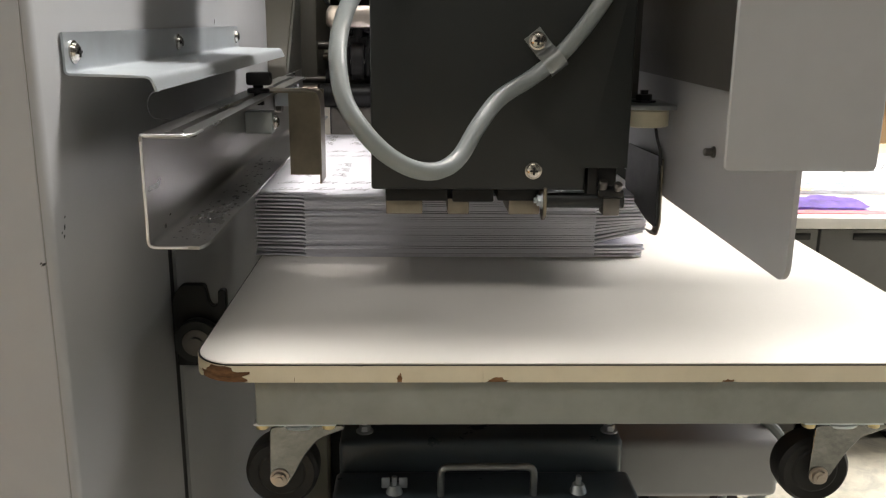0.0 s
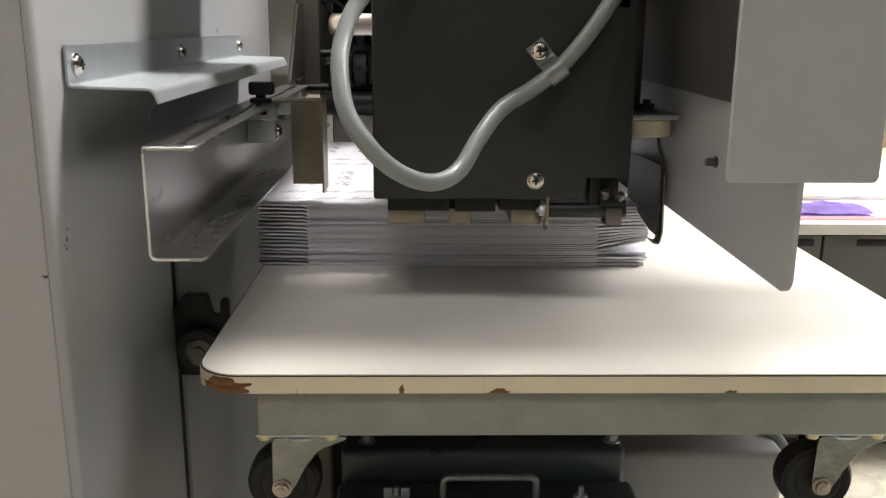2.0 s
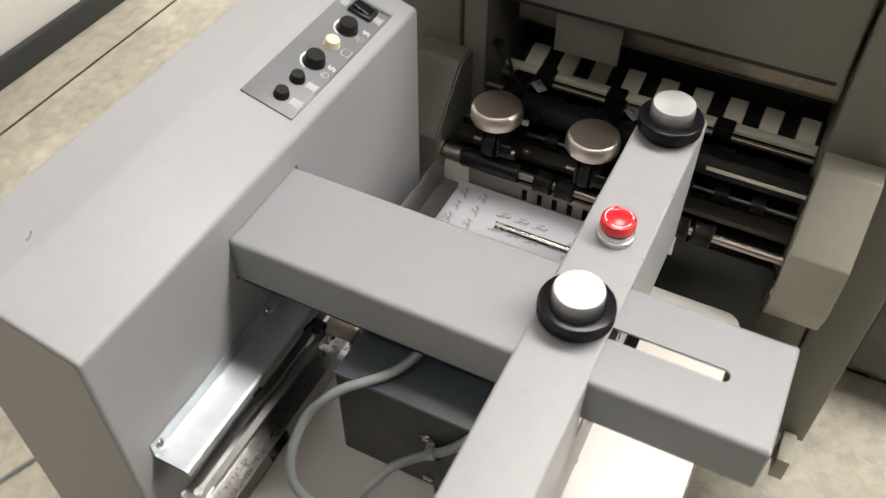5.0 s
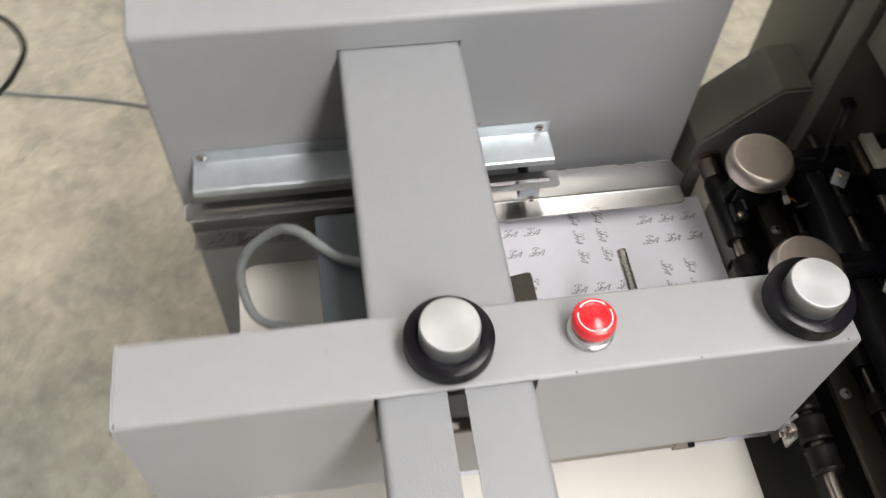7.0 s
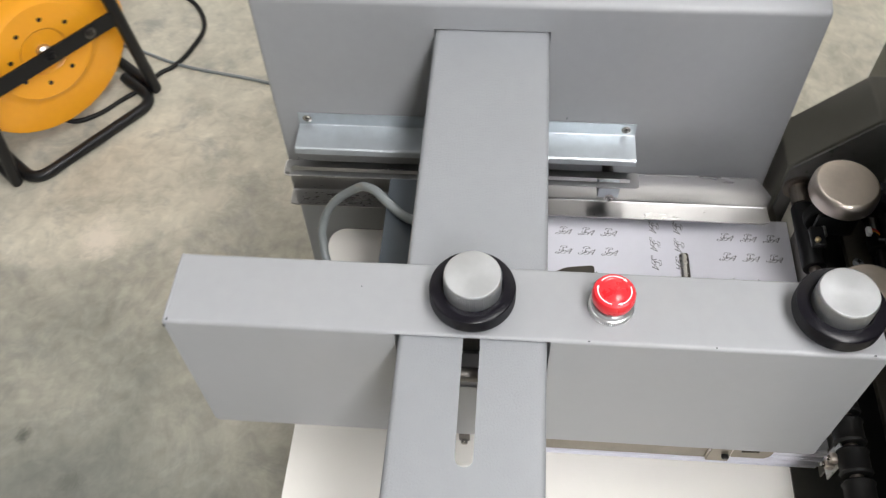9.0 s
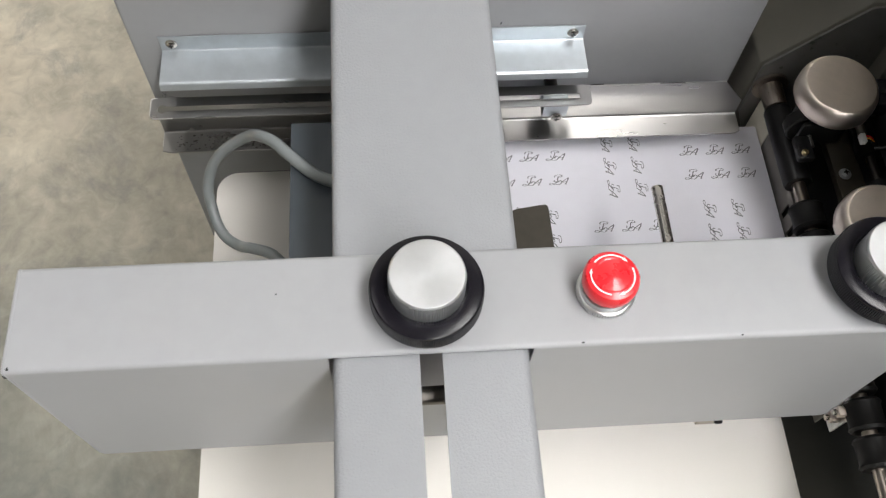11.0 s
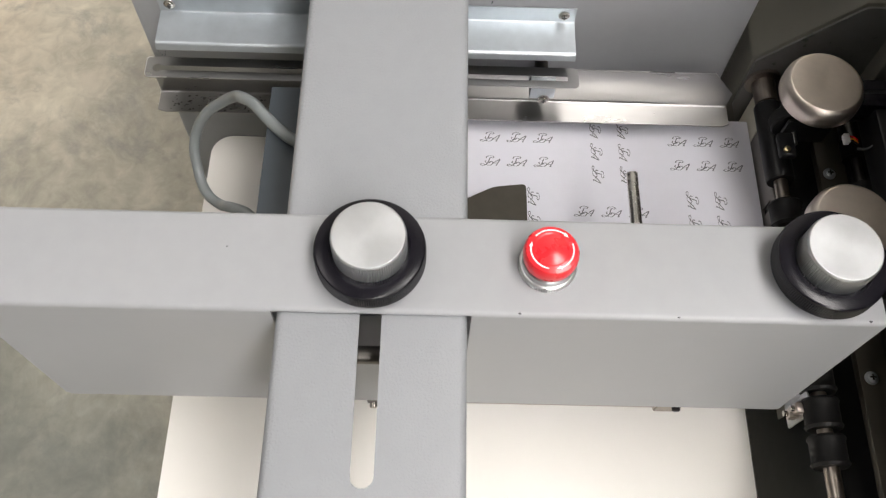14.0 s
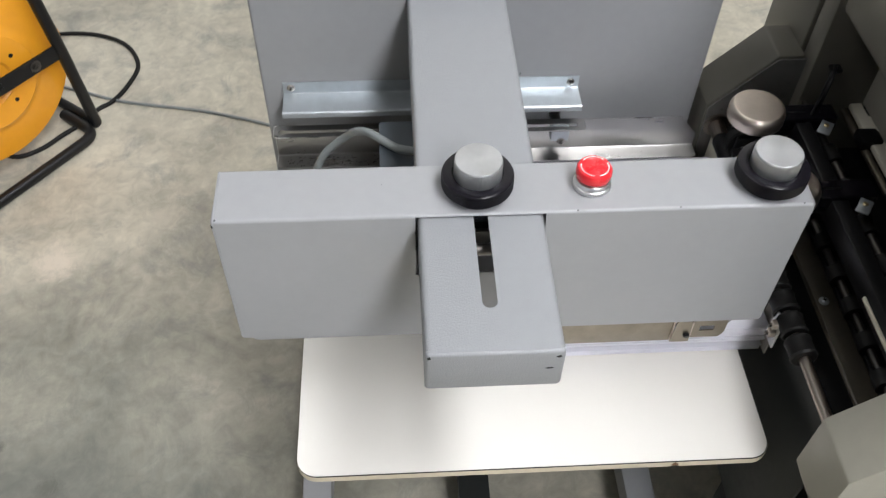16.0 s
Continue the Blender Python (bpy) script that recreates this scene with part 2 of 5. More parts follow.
TUBEBLACK = material("black_powder_coat", (0.009, 0.009, 0.0095), 0.36, vary=0.1, spec=0.35)
LILAC = material("lilac_print", (0.30, 0.20, 0.66), 0.4, vary=0.3, big=25, fine=90)
POSTER = material("faded_red_print", (0.78, 0.20, 0.22), 0.4, vary=0.1)
PURPLE = material("purple_print", (0.16, 0.05, 0.50), 0.4)
CARD = material("brown_cardboard", (0.30, 0.20, 0.11), 0.85, vary=0.1)
PINE = material("pine_board", (0.62, 0.50, 0.32), 0.6, vary=0.1, big=8, stretch=(1, 8, 8))
CABINETGREY = material("grey_cupboard_paint", (0.125, 0.125, 0.12), 0.45, vary=0.04)
PANELGREY = material("slate_control_panel", (0.165, 0.172, 0.185), 0.4, vary=0.04)


# ---- mesh helpers ----
def box(bm, x0, x1, y0, y1, z0, z1):
    v = [bm.verts.new(p) for p in ((x0, y0, z0), (x1, y0, z0), (x1, y1, z0), (x0, y1, z0), (x0, y0, z1), (x1, y0, z1), (x1, y1, z1), (x0, y1, z1))]
    for f in ((3, 2, 1, 0), (4, 5, 6, 7), (0, 1, 5, 4), (1, 2, 6, 5), (2, 3, 7, 6), (3, 0, 4, 7)):
        bm.faces.new([v[i] for i in f])
    return bm


def soften(bm, r, seg=2, limit=30):
    bm.normal_update()
    edges = [e for e in bm.edges if len(e.link_faces) == 2 and e.calc_face_angle(0) > radians(limit)]
    bmesh.ops.bevel(bm, geom=edges, offset=r, segments=seg, profile=0.5, affect="EDGES", clamp_overlap=True)
    return bm


def rbox(x0, x1, y0, y1, z0, z1, r=0.002, seg=2):
    return soften(box(bmesh.new(), x0, x1, y0, y1, z0, z1), r, seg)


def axis_point(axis, a, p):
    return {"x": (a, p[0], p[1]), "y": (p[0], a, p[1]), "z": (p[0], p[1], a)}[axis]


def fillet(pts, r, n=5, closed=False):
    out, m = [], len(pts)
    for i, p in enumerate(pts):
        if not closed and i in (0, m - 1):
            out.append(Vector(p))
            continue
        p, a, b = Vector(p), Vector(pts[i - 1]), Vector(pts[(i + 1) % m])
        u, w = (a - p), (b - p)
        d = min(r, u.length * 0.45, w.length * 0.45)
        s, e = p + u.normalized() * d, p + w.normalized() * d
        for k in range(n + 1):
            f = k / n
            out.append(s * (1 - f) ** 2 + p * 2 * f * (1 - f) + e * f * f)
    return out


def prism(bm, poly, axis, a0, a1):
    lo = [bm.verts.new(axis_point(axis, a0, p)) for p in poly]
    hi = [bm.verts.new(axis_point(axis, a1, p)) for p in poly]
    k = len(poly)
    bm.faces.new(lo), bm.faces.new(list(reversed(hi)))
    for i in range(k):
        bm.faces.new((lo[i], hi[i], hi[(i + 1) % k], lo[(i + 1) % k]))
    bmesh.ops.recalc_face_normals(bm, faces=bm.faces)
    return bm


def strip(bm, pts, th, axis, a0, a1, r=0.004, n=5):
    """A bent sheet: an open outline with rounded bends, of that thickness, drawn out along an axis."""
    line = fillet(pts, r, n)
    left, right = [], []
    for i, p in enumerate(line):
        d = (line[min(i + 1, len(line) - 1)] - line[max(i - 1, 0)]).normalized()
        nrm = Vector((-d.y, d.x)) * th / 2
        left.append(p + nrm), right.append(p - nrm)
    return prism(bm, left + right[::-1], axis, a0, a1)


def lathe(bm, profile, at=(0, 0, 0), turn=None, seg=40):
    """profile: radius and height from the bottom up; turned about z, then by turn, then moved."""
    m = Matrix.Translation(at) @ (turn.to_4x4() if turn else Matrix())
    rings = []
    for r, h in profile:
        if r < 1e-6:
            rings.append([bm.verts.new(m @ Vector((0, 0, h)))])
        else:
            rings.append([bm.verts.new(m @ Vector((r * math.cos(k * math.tau / seg), r * math.sin(k * math.tau / seg), h))) for k in range(seg)])
    for a, b in zip(rings, rings[1:]):
        for k in range(seg):
            j = (k + 1) % seg
            if len(a) == 1 and len(b) == 1:
                continue
            if len(a) == 1:
                bm.faces.new((a[0], b[j], b[k]))
            elif len(b) == 1:
                bm.faces.new((a[k], a[j], b[0]))
            else:
                bm.faces.new((a[k], a[j], b[j], b[k]))
    for ring in (rings[0], rings[-1]):
        if len(ring) > 1:
            bm.faces.new(ring)
    bmesh.ops.recalc_face_normals(bm, faces=bm.faces)
    return bm


def knurl(bm, r, z0, z1, at, teeth=90, depth=0.0006):
    lo, hi = [], []
    for k in range(teeth * 2):
        a = k * math.pi / teeth
        q = r + (depth if k % 2 else -depth)
        lo.append(bm.verts.new((at[0] + q * math.cos(a), at[1] + q * math.sin(a), z0)))
        hi.append(bm.verts.new((at[0] + q * math.cos(a), at[1] + q * math.sin(a), z1)))
    for k in range(teeth * 2):
        j = (k + 1) % (teeth * 2)
        bm.faces.new((lo[k], lo[j], hi[j], hi[k]))
    return bm


def smooth_line(pts, n=8):
    out, p = [], [Vector(q) for q in pts]
    for i in range(len(p) - 1):
        a, b, c, d = p[max(i - 1, 0)], p[i], p[i + 1], p[min(i + 2, len(p) - 1)]
        for k in range(n):
            f = k / n
            out.append(0.5 * ((2 * b) + (c - a) * f + (2 * a - 5 * b + 4 * c - d) * f * f + (3 * b - a - 3 * c + d) * f ** 3))
    return out + [p[-1]]


def tube(bm, pts, r, seg=12):
    pts = [Vector(q) for q in pts]
    d = (pts[1] - pts[0]).normalized()
    up = d.orthogonal().normalized()
    rings = []
    for i, q in enumerate(pts):
        t = (pts[min(i + 1, len(pts) - 1)] - pts[max(i - 1, 0)]).normalized()
        up = (up - t * up.dot(t)).normalized()
        side = t.cross(up)
        rings.append([bm.verts.new(q + r * (math.cos(k * math.tau / seg) * up + math.sin(k * math.tau / seg) * side)) for k in range(seg)])
    for a, b in zip(rings, rings[1:]):
        for k in range(seg):
            bm.faces.new((a[k], a[(k + 1) % seg], b[(k + 1) % seg], b[k]))
    bm.faces.new(rings[0]), bm.faces.new(rings[-1])
    bmesh.ops.recalc_face_normals(bm, faces=bm.faces)
    return bm


def rod(bm, a, b, r, seg=16):
    return tube(bm, [a, b], r, seg)


def to_object(name, bm, mat, smooth=True):
    me = bpy.data.meshes.new(name)
    bm.to_mesh(me)
    bm.free()
    me.materials.append(mat)
    if smooth:
        me.shade_smooth()
        me.set_sharp_from_angle(angle=radians(32))
    return new(name, me)


def world_of(ob):
    m = ob.matrix_basis.copy()
    if ob.parent:
        m = world_of(ob.parent) @ ob.matrix_parent_inverse @ m
    return m


def part(name, bm, mat, parent, label="", smooth=True):
    ob = to_object(name, bm, mat, smooth)
    ob.parent, ob.matrix_parent_inverse = parent, world_of(parent).inverted()
    return tagged(ob, label)


def again(ob, m):
    """One more piece like ob, sharing its mesh, moved by m within the same parent."""
    made = {}
    for o in (ob, *ob.children_recursive):
        c = new(o.name.split(".")[0], o.data)
        made[o] = c
        c.parent = made.get(o.parent, o.parent)
        c.matrix_parent_inverse = o.matrix_parent_inverse
        c.matrix_basis = (m @ o.matrix_basis) if o is ob else o.matrix_basis
        if "label" in o.keys():
            c["label"] = o["label"]
    return made[ob]


def thing(name, base, label, category, group="", kind=""):
    ob = new(name)
    ob.location = base
    ob.empty_display_size = 0.05
    return tagged(ob, label, category, group, kind)


def solid(name, bm, mat, label, category, group="", kind="", smooth=True):
    return tagged(to_object(name, bm, mat, smooth), label, category, group, kind)


def cut(ob, *cutters):
    """Takes the cutters' shapes out of ob's mesh for good."""
    made = []
    for bm in cutters:
        c = to_object("cutter", bm, ob.data.materials[0], False)
        made.append(c)
        mod = ob.modifiers.new("cut", "BOOLEAN")
        mod.operation, mod.object, mod.solver = "DIFFERENCE", c, "EXACT"
    bpy.context.view_layer.update()
    me = bpy.data.meshes.new_from_object(ob.evaluated_get(bpy.context.evaluated_depsgraph_get()))
    ob.modifiers.clear()
    ob.data = me
    me.shade_smooth()
    me.set_sharp_from_angle(angle=radians(32))
    for c in made:
        old = c.data
        bpy.data.objects.remove(c)
        bpy.data.meshes.remove(old)


def screw_head(name, at, direction, r, parent, mat=SCREW, label=""):
    """A round cross-head screw with its washer face and recess, standing on a surface."""
    turn = Vector(direction).to_track_quat("Z", "Y").to_matrix()
    bm = lathe(bmesh.new(), [(r * 1.25, 0), (r * 1.25, r * 0.2), (r, r * 0.25), (r * 0.92, r * 0.55), (r * 0.5, r * 0.78), (0, r * 0.82)], at, turn, 20)
    ob = part(name, bm, mat, parent, label)
    bm = bmesh.new()
    box(bm, -r * 0.56, r * 0.56, -r * 0.14, r * 0.14, r * 0.6, r * 0.86)
    box(bm, -r * 0.14, r * 0.14, -r * 0.56, r * 0.56, r * 0.61, r * 0.87)
    bmesh.ops.transform(bm, matrix=Matrix.Translation(at) @ turn.to_4x4(), verts=bm.verts)
    part("recess", bm, BLACK, ob, "", False)
    return ob


def hex_bolt(name, at, direction, r, h, parent, mat=ZINC):
    turn = Vector(direction).to_track_quat("Z", "Y").to_matrix()
    bm = lathe(bmesh.new(), [(r * 1.5, 0), (r * 1.5, h * 0.2)], at, turn, 20)
    lathe(bm, [(r, h * 0.2), (r, h * 0.92), (r * 0.8, h)], at, turn, 6)
    lathe(bm, [(r * 0.5, h), (r * 0.5, h * 1.5)], at, turn, 10)
    return part(name, bm, mat, parent)


# ---- the setting ----
WX0, WX1, WY0, WY1 = -1.74, 9.0, -8.0, 12.0
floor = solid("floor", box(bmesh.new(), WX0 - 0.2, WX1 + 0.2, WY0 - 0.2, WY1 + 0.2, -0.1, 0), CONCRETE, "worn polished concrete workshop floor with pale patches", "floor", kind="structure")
solid("wall_west", box(bmesh.new(), WX0 - 0.2, WX0, WY0, WY1, 0, CEIL), WALLPAINT, "plain white painted workshop wall", "wall", kind="structure")
solid("wall_north", box(bmesh.new(), WX0, WX1, WY1, WY1 + 0.2, 0, CEIL), WALLPAINT, "plain white painted workshop wall", "wall", kind="structure")
# south wall, east wall and ceiling are unseen, greyed to cut bounce light
solid("wall_south", box(bmesh.new(), WX0, WX1, WY0 - 0.2, WY0, 0, CEIL), GREYWALL, "plain grey painted workshop wall", "wall", kind="structure")
east = solid("wall_east", box(bmesh.new(), WX1, WX1 + 0.2, WY0, WY1, 0, CEIL), GREYWALL, "grey painted wall with a wide window opening", "wall", kind="structure")
# window opening added to let the assumed daylight in
cut(east, box(bmesh.new(), WX1 - 0.1, WX1 + 0.3, -0.5, 8.0, 0.9, 3.9))
solid("ceiling", box(bmesh.new(), WX0 - 0.2, WX1 + 0.2, WY0 - 0.2, WY1 + 0.2, CEIL, CEIL + 0.1), CEILPAINT, "plain grey workshop ceiling", "ceiling", kind="structure")
solid("baseboard", soften(box(bmesh.new(), WX0, WX0 + 0.03, WY0, 3.78, 0, 0.085), 0.006), BASEB, "black painted baseboard along the white wall", "baseboard", kind="structure")
solid("floor_joint", box(bmesh.new(), -1.56, -1.552, WY0, WY1, 0, 0.0015), BASEB, "thin dark joint in the concrete floor", "joint", kind="structure")
tape = tagged(new("floor_marking"), "black and yellow striped hazard tape on the floor", "floor marking", kind="structure")
for k in range(6):
    x0 = -1.60 + k * 0.115
    bm = prism(bmesh.new(), [(x0, 3.545), (x0 + 0.115, 3.545), (x0 + 0.155, 3.595), (x0 + 0.04, 3.595)], "z", 0.0005, 0.003)
    part("stripe", bm, YELLOW if k % 2 else BASEB, tape, "yellow tape stripe" if k % 2 else "black tape stripe")
line = tagged(new("floor_line"), "worn yellow line taped along the floor", "floor marking", kind="structure")
part("stripe", prism(bmesh.new(), [(1.2, 3.93), (4.6, 2.35), (4.62, 2.42), (1.22, 4.0)], "z", 0.0005, 0.003), YELLOW, line)
sign = thing("wall_sign", (WX0, 3.4, 0.12), "purple framed orange sticker on the white wall", "sign")
part("backing", box(bmesh.new(), WX0, WX0 + 0.003, 3.22, 3.66, 0.112, 0.192), PURPLE, sign)
part("centre", box(bmesh.new(), WX0, WX0 + 0.006, 3.26, 3.62, 0.13, 0.175), ORANGE, sign, "orange bar")
for lx, ly, sx, sy, share in PANELS:
    lamp = thing("ceiling_light", (lx, ly, CEIL), "long white diffuser light panel under the ceiling", "ceiling light", "ceiling lights")
    part("housing", rbox(lx - sx / 2 - 0.04, lx + sx / 2 + 0.04, ly - sy / 2 - 0.04, ly + sy / 2 + 0.04, CEIL - 0.07, CEIL, 0.006), WALLPAINT, lamp)

# ---- feeder cabinet with its cross arm ----
feeder = thing("feeder_cabinet", (-0.1, 0.34, 0), "light grey steel feeder cabinet with sloped top and cross arm", "machine")
prof = [(0, 0.07), (0, 1.018), (-0.115, 1.052), (-0.2, 1.052), (-0.2, 0.07)]
prof = fillet(prof, 0.007, 5, True)
body = part("housing", soften(prism(bmesh.new(), prof, "y", 0.0, 0.682), 0.0045, 4, 60), PAINT, feeder)
inset = fillet([(-0.0052, 0.075), (-0.0052, 1.0141), (-0.116, 1.0468), (-0.1948, 1.0468), (-0.1948, 0.075)], 0.004, 4, True)
seam = fillet([(-0.0048, 0.0746), (-0.0048, 1.0144), (-0.116, 1.0471), (-0.1952, 1.0471), (-0.1952, 0.0746)], 0.004, 4, True)
part("panel_seam", prism(bmesh.new(), seam, "y", -0.0001, 0.0012), SEAM, feeder, "thin dark seam round the front panel")
front_panel = part("front_panel", soften(prism(bmesh.new(), inset, "y", -0.0006, 0.0016), 0.0003, 1, 60), PAINT, feeder)
for nx, nz, h, w in ((-0.0062, 0.712, 0.0011, 0.0012), (-0.0075, 0.7125, 0.0008, 0.0006), (-0.0066, 0.548, 0.0012, 0.0008)):
    part("paint_chip", prism(bmesh.new(), [(nx - w, nz - h), (nx + w * 0.6, nz - h * 0.5), (nx + w, nz + h * 0.8), (nx - w * 0.5, nz + h * 0.4)], "y", -0.0008, 0.0006), CHARCOAL, front_panel, "dark chipped paint")
for ny, nz, h, w in ((0.015, 0.7285, 0.0016, 0.0008), (0.0135, 0.7235, 0.001, 0.0007), (0.0165, 0.7335, 0.0007, 0.0006), (0.011, 0.726, 0.0006, 0.0005), (0.395, 0.8335, 0.0025, 0.0009)):
    part("paint_chip", prism(bmesh.new(), [(ny - w, nz - h), (ny + w * 0.6, nz - h * 0.5), (ny + w, nz + h * 0.8), (ny - w * 0.5, nz + h * 0.4)], "x", -0.0006, 0.0003), CHARCOAL, body, "dark chipped paint")
cut(body,
    box(bmesh.new(), -0.06, 0.02, 0.2225, 0.3635, 0.911, 0.979),
    box(bmesh.new(), -0.06, 0.02, 0.199, 0.218, 0.12, 0.714),
    box(bmesh.new(), -0.06, 0.02, 0.512, 0.534, 0.655, 0.722),
    rod(bmesh.new(), (-0.06, 0.297, 0.752), (0.02, 0.297, 0.752), 0.0098),
    rod(bmesh.new(), (-0.06, 0.458, 0.752), (0.02, 0.458, 0.752), 0.0098))
part("base", rbox(-0.19, -0.012, 0.02, 0.66, 0.012, 0.0705, 0.004), CHARCOAL, feeder, "dark plinth")
for fy in (0.06, 0.62):
    for fx in (-0.17, -0.035):
        part("foot", lathe(bmesh.new(), [(0.022, 0), (0.022, 0.008), (0.01, 0.012), (0.01, 0.03)], (fx, fy, 0), None, 20), RUBBER, feeder)
# black inserts stand in for the shade deep inside both wall slots
part("slot_seal", box(bmesh.new(), -0.055, -0.0025, 0.1995, 0.2175, 0.121, 0.7135), RUBBER, feeder, "black rubber seal in the long slot")
part("slot_lining", box(bmesh.new(), -0.058, -0.012, 0.5125, 0.5335, 0.6555, 0.7215), RUBBER, feeder)
# cross arm: an upturned channel with a slot along its top
arm = part("cross_arm", strip(bmesh.new(), [(0.225, 0.916), (0.225, 0.9755), (0.361, 0.9755), (0.361, 0.916)], 0.003, "x", -0.05, 0.6, 0.006), HAMMER, feeder, "slotted grey cross arm")
slot = box(bmesh.new(), 0.372, 0.54, 0.2845, 0.3005, 0.95, 0.99)
cut(arm, slot, lathe(bmesh.new(), [(0.008, 0.95), (0.008, 0.99)], (0.54, 0.2925, 0), None, 24))
part("end_cap", soften(box(bmesh.new(), 0.594, 0.603, 0.2235, 0.3625, 0.914, 0.977), 0.005, 3), HAMMER, arm)
for ny, nz, w, h in ((0.3555, 0.968, 0.006, 0.004), (0.348, 0.948, 0.009, 0.003), (0.2275, 0.972, 0.004, 0.005)):
    part("paint_chip", prism(bmesh.new(), [(ny - w / 2, nz), (ny - w * 0.1, nz - h * 0.5), (ny + w / 2, nz - h * 0.2), (ny + w * 0.3, nz + h * 0.5), (ny - w * 0.2, nz + h * 0.3)], "x", 0.6025, 0.6033), BLACK, arm, "dark chipped paint")
part("under_lip", rbox(0.004, 0.345, 0.226, 0.24, 0.908, 0.916, 0.001), CHARCOAL, arm)
for bx in (0.03, 0.06, 0.2, 0.27):
    hex_bolt("bolt", (bx, 0.2345, 0.908), (0, 0, -1), 0.0048, 0.0045, arm, GOLDEN)
part("clamp_rod", rod(bmesh.new(), (0.444, 0.228, 0.945), (0.444, 0.358, 0.945), 0.007), DARKSTEEL, arm, "steel rod inside the arm")
# wall bracket: a bent zinc plate on three screws
brk = part("angle_bracket", strip(bmesh.new(), [(0.0018, 0.8285), (0.0018, 0.8070), (0.046, 0.8060), (0.049, 0.7985)], 0.0013, "y", 0.031, 0.488, 0.003), ZINC, feeder, "zinc-plated bent bracket")
for sy in (0.043, 0.255, 0.475):
    screw_head("screw", (0.0024, sy, 0.8182), (1, 0, 0), 0.005, brk)
part("thread", tube(bmesh.new(), smooth_line([(0.0485, 0.036, 0.7995), (0.045, 0.031, 0.796), (0.044, 0.030, 0.790), (0.045, 0.033, 0.785), (0.046, 0.042, 0.783), (0.047, 0.055, 0.781)]), 0.00014, 6), INK, brk, "loose thin thread")
part("scratch", tube(bmesh.new(), smooth_line([(-0.124, 0.079, 1.0551), (-0.1255, 0.0850, 1.0553), (-0.129, 0.091, 1.0561)]), 0.0004, 6), CHARCOAL, body, "short dark scratch")
# tab beside the wall slot, lift arm in the long slot
part("spring_tab", strip(bmesh.new(), [(0.002, 0.72), (0.010, 0.715), (0.014, 0.70), (0.006, 0.692)], 0.0015, "y", 0.536, 0.572, 0.004), STEEL, feeder, "bent steel tab")
liftarm = part("lift_arm", rbox(-0.0005, 0.024, 0.203, 0.2145, 0.572, 0.632, 0.003), BLACK, feeder, "black lift arm in the slot")
lug_shape = [(0.001, 0.585), (0.042, 0.585), (0.042, 0.637), (0.036, 0.637), (0.036, 0.626), (0.0315, 0.6235), (0.029, 0.627), (0.0265, 0.641), (0.0085, 0.641), (0.001, 0.630)]
part("lug", soften(prism(bmesh.new(), fillet(lug_shape, 0.003, 3, True), "y", 0.196, 0.203), 0.0005, 1, 60), BLACK, liftarm)
pulley = part("pulley", lathe(bmesh.new(), [(0.004, -0.006), (0.0145, -0.006), (0.0165, -0.0045), (0.0165, -0.0025), (0.013, 0), (0.0165, 0.0025), (0.0165, 0.006), (0.004, 0.006)], (0.0215, 0.188, 0.600), Matrix.Rotation(radians(90), 3, "X"), 32), CHARCOAL, liftarm, "dark grooved pulley")
part("hub", lathe(bmesh.new(), [(0.0095, 0.0), (0.0105, 0.001), (0.0105, 0.0015), (0.007, 0.002), (0.005, 0.002), (0.005, 0.005), (0, 0.005)], (0.0215, 0.182, 0.600), Matrix.Rotation(radians(90), 3, "X"), 24), DARKSTEEL, pulley, "dark steel hub")
part("stop_knob", lathe(bmesh.new(), [(0.008, 0), (0.008, 0.008), (0.006, 0.01), (0, 0.01)], (0.0005, 0.203, 0.706), Matrix.Rotation(radians(90), 3, "Y"), 20), BLACK, feeder)

# control panel on the slope
slope_n = Vector((0.034, 0, 0.115)).normalized()
slope_u = Vector((-0.115, 0, 0.034)).normalized()
slope_m = Matrix((( slope_u.x, 0, slope_n.x, -0.0), (0, 1, 0, 0), (slope_u.z, 0, slope_n.z, 1.018), (0, 0, 0, 1)))


def on_slope(bm):
    """Lays a shape drawn in (up the slope, along y, off the slope) onto the sloped top."""
    bmesh.ops.transform(bm, matrix=slope_m, verts=bm.verts)
    bmesh.ops.recalc_face_normals(bm, faces=bm.faces)
    return bm


panel = part("control_panel", on_slope(rbox(0.018, 0.092, 0.388, 0.641, 0.0, 0.0022, 0.0008)), PANELGREY, feeder, "slate grey control panel with knobs")


def dial(y, r, h, mat, name, u=0.05):
    ob = part(name, on_slope(lathe(bmesh.new(), [(r * 1.08, 0.002), (r * 1.08, 0.004), (r, 0.005), (r * 0.93, h * 0.9), (r * 0.85, h), (0, h)], (u, y, 0), None, 28)), mat, panel)
    return ob


dial(0.4135, 0.0095, 0.012, BLACK, "push_button")
dial(0.449, 0.0095, 0.012, BLACK, "push_button")
for y in (0.489, 0.571):
    dial(y, 0.0135, 0.016, BLACK, "rotary_knob")
    bm = bmesh.new()
    ring = []
    for k in range(13):
        a = radians(-75 + k * 14)
        ring.append((a, 0.0165, 0.0165 + 0.0012 + k * 0.00035))
    for (a, r0, r1), (b, q0, q1) in zip(ring, ring[1:]):
        vs = [bm.verts.new((0.05 + r * math.cos(t), y + r * math.sin(t), 0.0028)) for t, r in ((a, r0), (a, r1), (b, q1), (b, q0))]
        bm.faces.new(vs)
    part("scale_arc", on_slope(bm), WHITE, panel)
dial(0.531, 0.0105, 0.013, IVORY, "push_button").data.name = "ivory_button"
